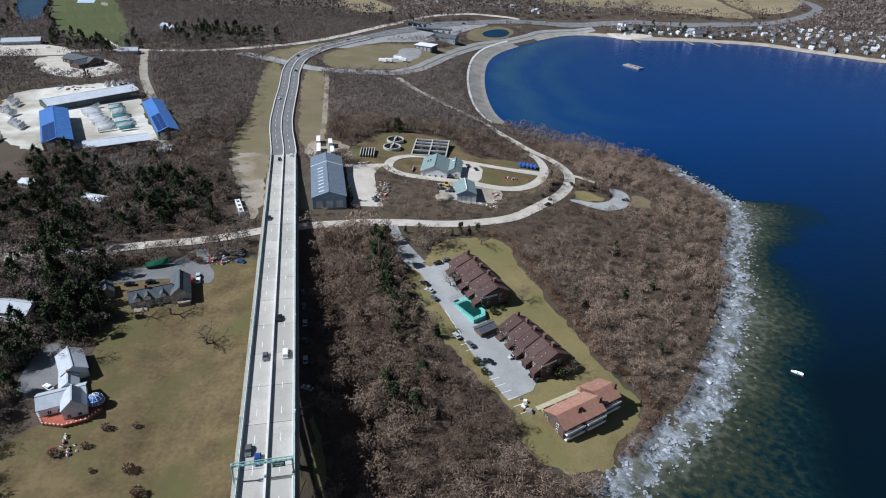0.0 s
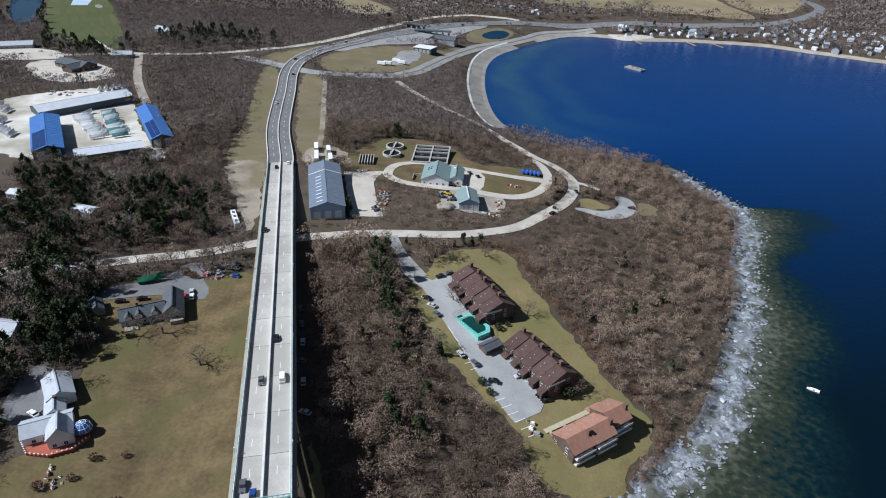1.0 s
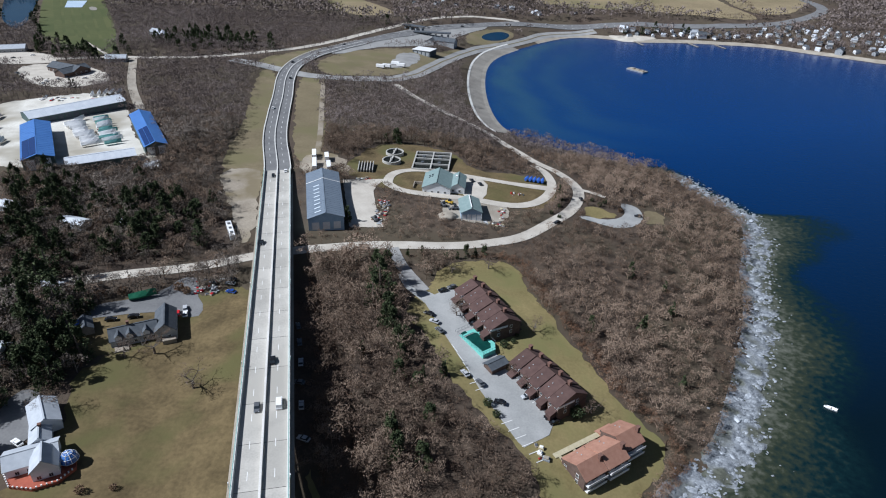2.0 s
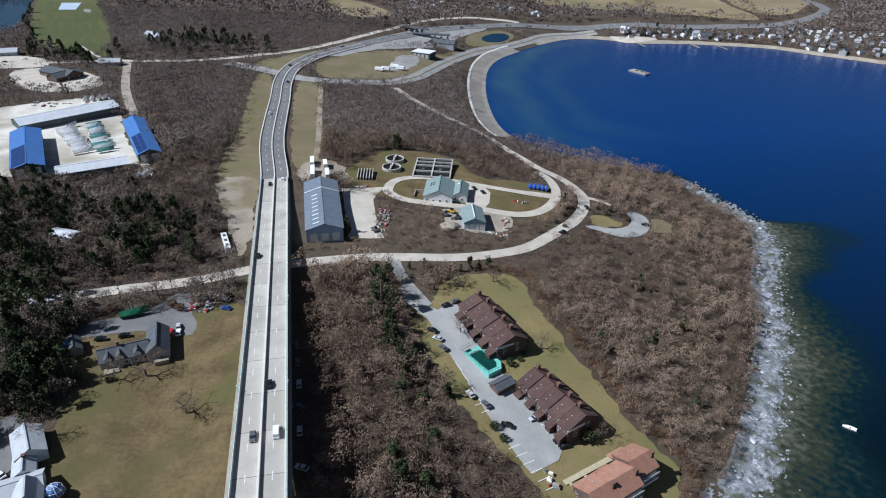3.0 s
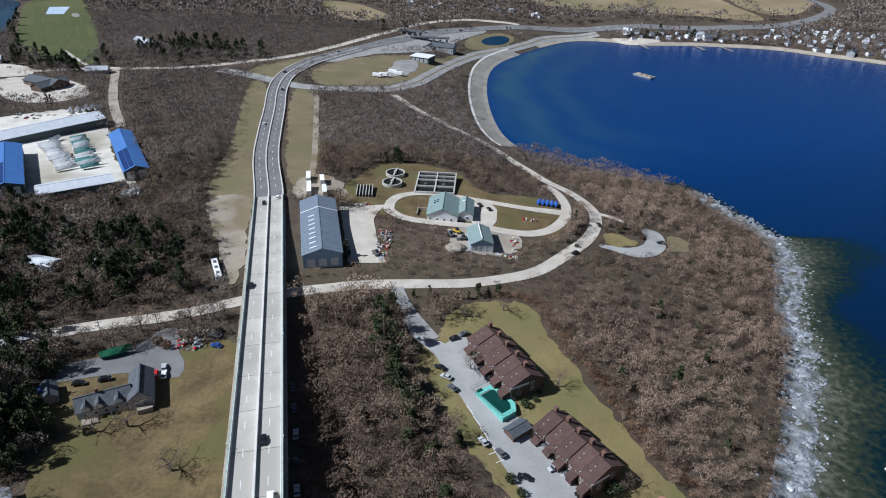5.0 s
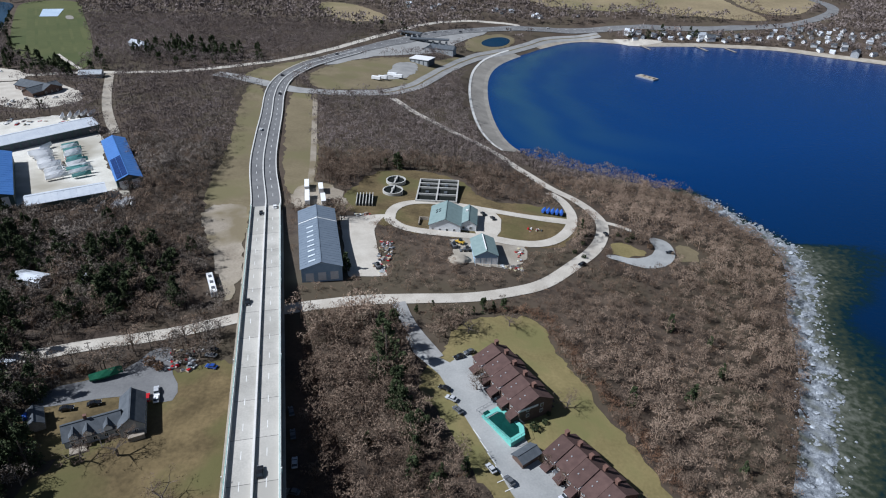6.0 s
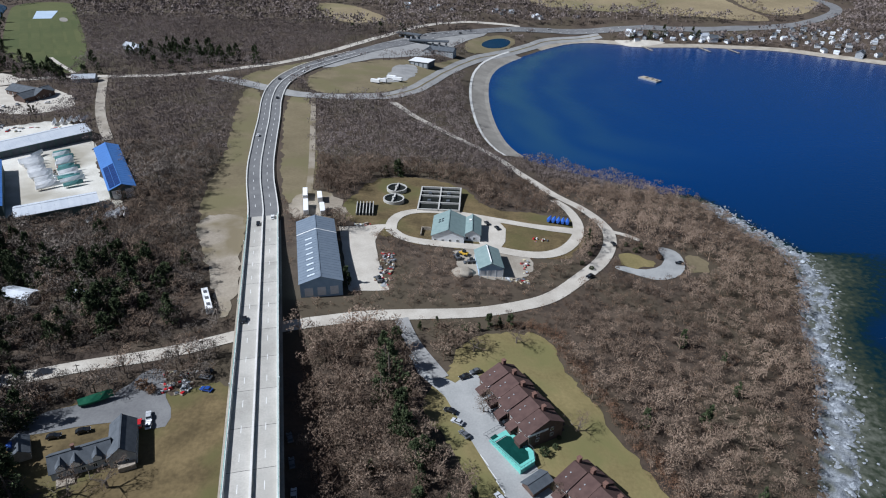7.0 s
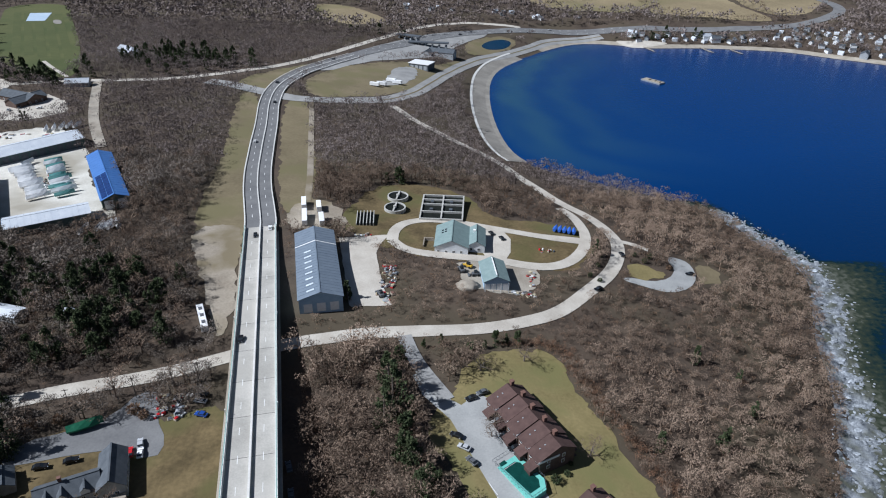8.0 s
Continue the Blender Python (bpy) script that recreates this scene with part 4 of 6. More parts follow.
# swimming pool
pool = tagged(base("swimming_pool", 12.6, 245.8, 37, ground_at(12.6, 245.8) + 0.45), "covered pool with turquoise surround and dark green water", "pool")
bm = bmesh.new()
o = [(-4.6, -9.5), (2.0, -9.5), (4.6, -6), (4.6, 6), (2.0, 9.2), (-4.6, 9.2)]
i_ = [(-3.2, -7.6), (1.2, -7.6), (3.1, -5.0), (3.1, 3.6), (1.8, 5.0), (-3.2, 5.0)]
ov = [[bm.verts.new((a, b, z)) for a, b in o] for z in (-3.5, 0.55)]
iv = [[bm.verts.new((a, b, z)) for a, b in i_] for z in (-1.5, 0.55)]
for j in range(6):
    q = (j + 1) % 6
    bm.faces.new((ov[1][j], ov[1][q], iv[1][q], iv[1][j]))
    bm.faces.new((ov[0][j], ov[0][q], ov[1][q], ov[1][j]))
    bm.faces.new((iv[0][j], iv[0][q], iv[1][q], iv[1][j]))
part("surround", bm, M["pool_deck"], pool)
bm = bmesh.new()
bm.faces.new([bm.verts.new((a, b, 0.3)) for a, b in i_])
part("pool_cover", bm, M["pool_cover"], pool)
block(pool, "spa", "pool_cover", -3.2, -0.6, 6.0, 8.2, 0.3, 0.62)
bm = bmesh.new()
for j in range(6):
    a, b = o[j], o[(j + 1) % 6]
    d = math.dist(a, b)
    for k in range(int(d / 1.6)):
        f = k * 1.6 / d
        tube(bm, (a[0] + (b[0] - a[0]) * f, a[1] + (b[1] - a[1]) * f, 0.5), (a[0] + (b[0] - a[0]) * f, a[1] + (b[1] - a[1]) * f, 1.9), 0.05, 0.05, 4)
    tube(bm, (*a, 1.85), (*b, 1.85), 0.06, 0.06, 4)
part("fence", bm, M["dark_roof"], pool)
bath = tagged(base("bath_house", 19.6, 231.6, 37), "small dark-roofed pool house", "hut")
gable_wing(bath, pose(0, 0, 0, 0, 0, 90), 5.2, 8.2, 2.4, 1.2, "brown_wall", "dark_roof", 0.5, False)

# parking bays
bays = tagged(new("parking_marking"), "faded white parking bay lines on asphalt", "road marking")


def ground_bar(bm, x, y, turn, l, w, lift):
    c, s = math.cos(radians(turn)), math.sin(radians(turn))
    bm.faces.new([bm.verts.new((x + a * c - b * s, y + a * s + b * c, ground_at(x + a * c - b * s, y + a * s + b * c) + lift)) for a, b in ((-l / 2, -w / 2), (l / 2, -w / 2), (l / 2, w / 2), (-l / 2, w / 2))])


for x0, y0, nb, turn in ((22.5, 204.5, 6, 30), (33.0, 219.5, 4, 25), (11.0, 222.0, 2, 30), (3.0, 240.0, 4, 120), (23.5, 240.0, 0, 30)):
    for i in range(nb):
        bm = bmesh.new()
        ground_bar(bm, x0 + i * 2.3, y0 - i * 3.0 if turn != 120 else y0 - i * 5, turn, 5, 0.28, 0.3)
        part("bay_line", bm, M["paint"], bays)

# garden steps and pale paths round the russet block
bm = bmesh.new()
ground_bar(bm, 51.5, 200.6, 34, 31, 1.9, 0.45)
for i in range(5):
    ground_bar(bm, 41.2 + i * 5.8, 191.6 + i * 3.95, -56, 4.4, 1.3, 0.49)
me = bpy.data.meshes.new("garden_path")
bm.to_mesh(me)
bm.free()
me.materials.append(M["straw"])
tagged(new("garden_path", me), "pale timber path with short branches behind the flats", "path", "", "structure")

# houses by the lawn
villa = tagged(base("house", -128.5, 168.5, 27), "sprawling house with pale grey shingle roofs and red deck", "house")
gable_wing(villa, pose(-0.5, -0.5, 0, 0, 0, 90), 8.6, 14.5, 3.6, 2.2, "white_wall", "grey_roof", 0.5, True)
gable_wing(villa, pose(1.5, 8.5, 0), 6.0, 9, 3.4, 2.0, "white_wall", "grey_roof", 0.4, True)
gable_wing(villa, pose(2.5, 17.0, 0, 0, 0, 8), 8.6, 12.5, 4.4, 2.4, "white_wall", "grey_roof", 0.4, True)
gable_wing(villa, pose(3.2, -5.5, 0), 7.4, 8, 4.4, 3.4, "white_wall", "grey_roof", 0.4, True)
bm = bmesh.new()
v0 = [bm.verts.new((a, b, z)) for z in (-1.2, 0.5) for a, b in ((-8.5, -3), (-7, -8.5), (-1, -12.2), (6, -12.2), (11, -8.5), (11, -3))]
bm.faces.new(v0[6:])
for j in range(6):
    bm.faces.new((v0[j], v0[(j + 1) % 6], v0[6 + (j + 1) % 6], v0[6 + j]))
part("deck", bm, M["red_deck"], villa, "red-stained timber deck")
bm = bmesh.new()
rim = [(-8.5, -3), (-7, -8.5), (-1, -12.2), (6, -12.2), (11, -8.5)]
for a, b in zip(rim[:-1], rim[1:]):
    for k in range(5):
        f = k / 5
        box(bm, a[0] + (b[0] - a[0]) * f - 0.2, a[0] + (b[0] - a[0]) * f + 0.2, a[1] + (b[1] - a[1]) * f - 0.2, a[1] + (b[1] - a[1]) * f + 0.2, 0.5, 1.1)
part("deck_post", bm, M["trim"], villa)
bm = bmesh.new()
bmesh.ops.create_uvsphere(bm, u_segments=10, v_segments=8, radius=2.9)
bmesh.ops.delete(bm, geom=[q for q in bm.verts if q.co.z < -0.2], context="VERTS")
dome = part("glass_dome", moved(bm, pose(9.4, -5.2, 1.6)), M["dome_glass"], villa, "blue-glazed domed sunroom")
bm = bmesh.new()
for i in range(10):
    a = i * math.pi / 5
    for e0, e1 in ((0, 30), (30, 60), (60, 90)):
        q = [(9.4 + 2.95 * math.cos(a) * math.cos(radians(e)), -5.2 + 2.95 * math.sin(a) * math.cos(radians(e)), 1.6 + 2.95 * math.sin(radians(e))) for e in (e0, e1)]
        tube(bm, q[0], q[1], 0.09, 0.09, 4)
    for e in (2, 32, 60):
        q = [(9.4 + 2.95 * math.cos(b) * math.cos(radians(e)), -5.2 + 2.95 * math.sin(b) * math.cos(radians(e)), 1.6 + 2.95 * math.sin(radians(e))) for b in (a, a + math.pi / 5)]
        tube(bm, q[0], q[1], 0.08, 0.08, 4)
part("dome_frame", bm, M["trim"], dome)
chimney(villa, pose(1.8, 9.5, 4.9), 0.9, 1.4)
rect_clear(-128, 168, 24, 36, 27)

cottage = tagged(base("house", -122, 231, 26), "dark-roofed house with white dormers and a cross gable", "house")
gable_wing(cottage, pose(-1.5, 0, 0, 0, 0, 90), 8.6, 17, 3.2, 3.0, "siding", "dark_roof", 0.4, True)
gable_wing(cottage, pose(10.5, 1.0, 0, 0, 0, -6), 7.6, 15, 4.2, 3.0, "siding", "dark_roof", 0.4, True)
for q in (-7, -3, 3):
    gable_wing(cottage, pose(q, -2.6, 3.4), 2.4, 4.0, 1.0, 1.1, "white_wall", "dark_roof", 0.2, False, down=0.5)
block(cottage, "terrace", "wood", -9, -4, -8.0, -4.4, -2, 0.6)
block(cottage, "terrace", "wood", 8, 13, -9.0, -6.6, -2, 1.2)
chimney(cottage, pose(-3, 0.3, 6.2))
rect_clear(-120, 231, 30, 20, 26)
hut2 = tagged(base("garden_shed", -143.7, 233, 30), "weathered shed with a blue tarpaulin on its roof", "shed")
gable_wing(hut2, Matrix(), 5.5, 8, 2.6, 1.8, "wood", "dark_roof", 0.3, False)
block(hut2, "tarpaulin", "blue_tarp", -2.2, -0.4, -0.5, 2.5, 3.9, 4.2, pose(0, 0, 0, 0, -20, 0))
rect_clear(-143.7, 233, 7, 9, 30)
far_home = tagged(base("house", -170, 213.5, -8), "white house with a grey roof among pines", "house")
gable_wing(far_home, pose(0, 0, 0, 0, 0, 90), 9, 15, 4.6, 2.6, "white_wall", "grey_roof", 0.5, True)
rect_clear(-170, 213.5, 16, 10, -8)
for x, y, tn, w, l_ in ((-188, 315, 75, 7, 14), (-162, 315, 60, 4, 7), (-170, 258, 80, 6, 10), (-230, 330, 70, 7, 12)):
    h = tagged(base("cabin", x, y, tn), "low white-roofed building among bare trees", "cabin")
    gable_wing(h, Matrix(), w, l_, 2.8, 1.2, "siding", "white_roof", 0.3, True)
    rect_clear(x, y, w, l_, tn)

# boatyard
yard_shed = tagged(base("boat_shed", -273.5, 488, -44), "long boat shed with pale metal roof and dark front", "shed")
gable_wing(yard_shed, Matrix(), 20, 66, 5.0, 2.6, "green_wall", "white_roof", 0.5, False, rib=3.0)
for i in range(12):
    block(yard_shed, "bay_door", "dark_roof", 10.02, 10.12, -31 + i * 5.2, -27 + i * 5.2, -1, 4)
rect_clear(-273.5, 488, 21, 67, -44)
for x, y, tn, w, l_, er, nm in ((-203.5, 445.5, 30, 13.5, 72, 6.0, "boat_hall"), (-259, 412, 30, 17, 70, 7.0, "boat_hall")):
    h = tagged(base(nm, x, y, tn), "boat hall with a bright blue metal roof and solar panels", "shed")
    gable_wing(h, Matrix(), w, l_, er, 2.6, "green_wall", "blue_roof", 0.5, False, rib=3.6)
    kk = 2.6 / (w / 2)
    for i in range(9):
        for j in range(2):
            bm = bmesh.new()
            a0, a1 = -w / 2 + 0.6 + j * (w / 4 - 0.3), -w / 2 + 0.6 + (j + 1) * (w / 4 - 0.3) - 0.25
            prism(bm, [(a0, er + 2.6 + a0 * kk + 0.3), (a0, er + 2.6 + a0 * kk + 0.4), (a1, er + 2.6 + a1 * kk + 0.4), (a1, er + 2.6 + a1 * kk + 0.3)], -l_ / 2 + 1 + i * 3.6, -l_ / 2 + 4.4 + i * 3.6)
            part("solar_panel", bm, M["panel"], h)
    for q in (-w / 4, w / 4):
        block(h, "hall_door", "white_wall", q - 2.2, q + 2.2, -l_ / 2 - 0.12, -l_ / 2 - 0.02, -1, er - 0.6)
    rect_clear(x, y, w, l_, tn)
front_shed = tagged(base("boat_shed", -211, 394, -60), "low boat shed with a pale roof", "shed")
gable_wing(front_shed, Matrix(), 14, 38, 5.0, 2.0, "green_wall", "white_roof", 0.5, False, rib=3.0)
rect_clear(-211, 394, 15, 39, -60)
dark_house = tagged(base("clubhouse", -335, 598, -25), "large dark-roofed building in a gravel lot", "house")
gable_wing(dark_house, pose(0, 0, 0, 0, 0, 90), 14, 34, 4, 3.0, "brown_wall", "dark_roof", 0.6, True, pane_gap=5)
gable_wing(dark_house, pose(10, -3, 0), 12, 26, 3.6, 3, "brown_wall", "dark_roof", 0.6, False)
rect_clear(-335, 598, 36, 28, -25)
for x, y, tn, w, l_ in ((-426, 661, -70, 14, 34), (-311, 640, -80, 8, 18), (-308.8, 747, 20, 10, 16), (-320, 760, 60, 9, 14)):
    h = tagged(base("house", x, y, tn), "grey-roofed house by the frontage road", "house")
    gable_wing(h, Matrix(), w, l_, 3.6, 2.6, "siding", "grey_roof", 0.5, True, pane_gap=5)
    rect_clear(x, y, w, l_, tn)


def boat_hull(name, wrapmat, length, beam, tall, label, group):
    """A laid-up boat under a ridged cover, on stands."""
    t = tagged(new(name), label, "boat", group)
    bm = bmesh.new()
    rings = []
    for f, wf, zf in ((0, 0.75, 1.0), (0.25, 1, 1.05), (0.6, 0.9, 1.1), (0.85, 0.5, 1.12), (1, 0.05, 1.05)):
        yy, w = (f - 0.5) * length, beam / 2 * wf
        rings.append([bm.verts.new(q) for q in ((0, yy, 0.7), (w * 0.8, yy, 1.1), (w, yy, 2.0), (w * 0.95, yy, 2.1), (0, yy, tall * zf), (-w * 0.95, yy, 2.1), (-w, yy, 2.0), (-w * 0.8, yy, 1.1))])
    for a, b in zip(rings[:-1], rings[1:]):
        for j in range(8):
            bm.faces.new((a[j], a[(j + 1) % 8], b[(j + 1) % 8], b[j]))
    bm.faces.new(rings[0][::-1])
    bm.faces.new(rings[-1])
    part("cover", bm, M[wrapmat], t)
    for q in (-0.3, 0.2):
        for s in (-1, 1):
            bm = bmesh.new()
            tube(bm, (s * beam * 0.45, q * length, -0.6), (s * beam * 0.3, q * length, 1.2), 0.08, 0.06, 5)
            part("stand", bm, M["dark_roof"], t)
    return t


def at_ground(x, y, turn, up=0.0):
    return pose(x, y, ground_at(x, y) + up, 0, 0, turn)


white_boat = boat_hull("boat", "wrap", 9.5, 2.8, 3.3, "laid-up boat in white shrink wrap on stands", "laid-up boats")
white_boat.matrix_world = at_ground(-258, 459, -65)
teal_boat = boat_hull("boat", "wrap_teal", 9, 2.7, 3.1, "laid-up boat under a teal cover on stands", "laid-up boats")
teal_boat.matrix_world = at_ground(-228, 437, -60)
br = random.Random(5)
for row, (bx, by) in enumerate(((-261, 460), (-249, 474))):
    for i in range(12):
        src = white_boat if row == 0 or br.random() < 0.5 else teal_boat
        c = copy_thing(src, at_ground(bx + 2.7 * i + br.uniform(-0.7, 0.7), by - (3.3 + 0.9 * row) * i, -51 + br.uniform(-7, 7), 0.3))
        c.scale = (br.uniform(0.9, 1.15), br.uniform(0.95, 1.35), br.uniform(0.85, 1.2))
for x, y in ((-183.7, 390.4), (-181, 391.5), (-178.5, 392.5), (-175.8, 393.6), (-278, 534), (-274, 537), (-270, 539), (-190, 386), (-262, 470), (-320, 455), (-316, 452), (-312, 448), (-308, 445), (-300, 430), (-296, 427), (-292, 424), (-288, 421), (-318, 468), (-323, 472), (-330, 480), (-304, 405), (-299, 402), (-294, 399), (-289, 396), (-265, 540), (-282, 531)):
    copy_thing(white_boat, at_ground(x, y, br.uniform(-20, 20), 0.2))
green_boat = boat_hull("boat", "green_tarp", 11, 3.4, 3.6, "boat under a dark green tarpaulin beside the drive", "laid-up boats")
green_boat.matrix_world = at_ground(-130.4, 256, -62)

blue_boat = boat_hull("boat", "blue_tarp", 6.0, 2.2, 2.4, "small boat under a bright blue cover by the service road", "laid-up boats")
blue_boat.matrix_world = at_ground(50.0, 408.5, -25, 0.2)
for i in range(1, 5):
    copy_thing(blue_boat, at_ground(50.0 + 2.4 * i, 408.5 - 0.6 * i, -25 + 3 * i, 0.2))

# ---- vehicles ----


def car(paint, label, van=False):
    t = tagged(new("van" if van else "car"), label, "van" if van else "car", "vehicles")
    ln, w = (5.6, 2.0) if van else (4.6, 1.85)
    bm = bmesh.new()
    top = 1.05 if van else 0.92
    prof = [(-ln / 2, 0.35), (ln / 2, 0.35), (ln / 2, 0.7), (ln / 2 - 0.25, top - 0.08), (ln * 0.22, top), (-ln / 2 + 0.2, top), (-ln / 2, 0.75)]
    prism(bm, prof, -w / 2, w / 2)
    bmesh.ops.bevel(bm, geom=[e for e in bm.edges], offset=0.07, segments=1, affect="EDGES")
    part("body", moved(bm, pose(0, 0, 0, 0, 0, 90)), M["car_" + paint], t)
    hi = 2.2 if van else 1.45
    a, b, c, d = (-ln / 2 + 0.15, ln * 0.34, ln * 0.18, -ln / 2 + 0.2) if van else (-ln * 0.42, ln * 0.24, ln * 0.08, -ln * 0.28)
    bm = bmesh.new()
    prism(bm, [(a, top - 0.02), (b, top - 0.02), (c, hi - 0.08), (d, hi - 0.08)], -w / 2 + 0.12, w / 2 - 0.12)
    part("glazing", moved(bm, pose(0, 0, 0, 0, 0, 90)), M["car_white"] if van else M["glass"], t)
    bm = bmesh.new()
    prism(bm, [(d, hi - 0.09), (c, hi - 0.09), (c - 0.12, hi), (d + 0.12, hi)], -w / 2 + 0.15, w / 2 - 0.15)
    part("roof", moved(bm, pose(0, 0, 0, 0, 0, 90)), M["car_" + paint], t)
    for sx in (-1, 1):
        for sy in (-1, 1):
            bm = bmesh.new()
            tube(bm, (sx * (w / 2 - 0.22), sy * ln * 0.31, 0.33), (sx * (w / 2 + 0.02), sy * ln * 0.31, 0.33), 0.33, 0.33, 12)
            wheel = part("wheel", bm, M["tyre"], t)
            bm = bmesh.new()
            tube(bm, (sx * (w / 2 + 0.0), sy * ln * 0.31, 0.33), (sx * (w / 2 + 0.03), sy * ln * 0.31, 0.33), 0.19, 0.19, 8)
            part("rim", bm, M["car_silver"], wheel)
    for sx in (-1, 1):
        bm = bmesh.new()
        box(bm, sx * w * 0.34 - 0.2, sx * w * 0.34 + 0.2, ln / 2 - 0.05, ln / 2 + 0.02, 0.6, 0.75)
        part("headlight", bm, M["skylight"], t)
    return t


def deck_pose(s, off, flip=False):
    x, y, z = deck_point(s, off, 0.01)
    return pose(x, y, z, 0, 0, DECK_TURN + (180 if flip else 0))


cars = {c: car(c, c + " car with dark windows") for c in CAR_PAINT}
van = car("white", "white panel van on the viaduct", True)
van.matrix_world = deck_pose(108, 4.6)
first = {"black": deck_pose(131.6, 2.0), "white": deck_pose(325, 5.0), "silver": at_ground(-5.7, 255.2, 60, 0.25), "red": at_ground(-112.5, 246.5, 20, 0.25), "blue": at_ground(-94.7, 262.3, 75, 0.25), "grey": deck_pose(107.3, -2.3, True)}
for c, m in first.items():
    cars[c].matrix_world = m
for c, s, o in (("black", 227, -5.4), ("black", 318, -2.2), ("grey", 62, -5.2), ("blue", 58, -2.4)):
    copy_thing(cars[c], deck_pose(s, o, o < 0))
for c, x, y, tn in (("grey", -59.0, 231.6, 15), ("silver", -56.2, 219.9, 10), ("grey", -54.7, 208.9, 80), ("silver", -51.8, 198.2, 12), ("grey", -61.6, 242.0, 20), ("silver", -48.3, 183.6, 70),
                    ("black", -361.1, 571.9, 60), ("white", -336.4, 564.5, 20), ("silver", -330.3, 571.7, 20), ("grey", -326.2, 578.5, 20), ("white", -310.7, 577.5, 100), ("black", -295.6, 588.7, 70), ("grey", -371.9, 584.2, 60), ("silver", -334.9, 557.1, 15), ("white", -393.3, 646.7, 90), ("black", -404.6, 634.5, 90),
                    ("black", -2.3, 277.0, 115), ("grey", 1.9, 280.0, 115), ("grey", 8.1, 268.3, 110), ("black", 8.9, 261.1, 112), ("black", 11.3, 256.3, 112), ("black", -8.2, 259.9, 65),
                    ("grey", -3.4, 249.8, 40), ("grey", 30.3, 227.4, 118), ("black", 32.9, 222.6, 118), ("silver", 31.1, 218.0, 118), ("grey", 36.4, 217.0, 118), ("black", 39.0, 209.2, 112),
                    ("black", 40.7, 207.0, 112), ("black", 20.3, 213.2, 70), ("silver", 7.1, 225.5, 32), ("grey", 12.9, 221.5, 32), ("black", -136.7, 239.4, -75), ("black", -128.8, 242.3, -68),
                    ("white", -109.2, 246.3, 15), ("silver", -110.6, 250.1, 20), ("black", -97.2, 272, 80), ("silver", -96.9, 268.7, 80), ("white", -137.5, 174.2, 60), ("black", -105, 270, 40),
                    ("silver", -103, 264, 10), ("black", 14.5, 400.7, 20), ("black", 19.5, 394.6, 20), ("black", 81.2, 387.1, 10), ("black", 61.7, 353.8, 120), ("black", 114.7, 377.8, 90)):
    copy_thing(cars[c], at_ground(x, y, tn, 0.36))
line = smooth(HIGHWAY, 3)
for f, o, c in ((0.16, -5, "white"), (0.24, 4, "black"), (0.30, -4, "black"), (0.34, 5, "white"), (0.40, -4, "grey"), (0.52, 4, "black"), (0.6, -4, "white")):
    k = int(f * len(line))
    d = line[k + 1] - line[k]
    d /= np.linalg.norm(d)
    q = line[k] + np.array([d[1], -d[0]]) * o
    copy_thing(cars[c], pose(q[0], q[1], highway_level(*q) + 0.62, 0, 0, math.degrees(math.atan2(-d[0], d[1]))))


def trailer(x, y, turn, l_, label):
    t = tagged(base("box_trailer", x, y, turn), label, "trailer", "trailers")
    block(t, "box", "wrap", -1.3, 1.3, -l_ / 2, l_ / 2, 1.1, 3.9, bevel=0.05)
    block(t, "chassis", "dark_roof", -0.5, 0.5, -l_ / 2 + 0.2, l_ / 2 - 0.2, 0.8, 1.1)
    for s in (-1, 1):
        for q in (-l_ / 2 + 1.2, -l_ / 2 + 2.3):
            bm = bmesh.new()
            tube(bm, (s * 0.9, q, 0.5), (s * 1.25, q, 0.5), 0.5, 0.5, 10)
            part("wheel", bm, M["tyre"], t)
    for s in (-1, 1):
        block(t, "leg", "dark_roof", s * 0.6 - 0.08, s * 0.6 + 0.08, l_ / 2 - 2.2, l_ / 2 - 2.0, -0.1, 0.8)


trailer(-84.4, 407.0, 10, 15, "long white box trailer behind the shed")
trailer(-88.0, 425.5, 10, 11, "white box trailer on gravel")
trailer(-75.2, 405.5, 12, 11, "white box trailer on gravel")
trailer(-79.3, 422.5, 12, 9, "white box trailer beside others")
bus = tagged(base("parked_bus", -110.2, 315.2, 24), "white and grey old bus parked by the clearing", "bus")
block(bus, "body", "car_white", -1.4, 1.4, -8.5, 8.5, 0.5, 3.2, bevel=0.15)
block(bus, "glazing", "glass", -1.43, 1.43, -7.5, 7.8, 1.8, 2.7)
for q in (-5, 0, 5):
    block(bus, "roof_hatch", "car_grey", -0.7, 0.7, q - 1, q + 1, 3.2, 3.4)
for s in (-1, 1):
    for q in (-5.5, 5.2):
        bm = bmesh.new()
        tube(bm, (s * 1.1, q, 0.5), (s * 1.42, q, 0.5), 0.5, 0.5, 12)
        part("wheel", bm, M["tyre"], bus)
rect_clear(-110, 315, 5, 19, 24)


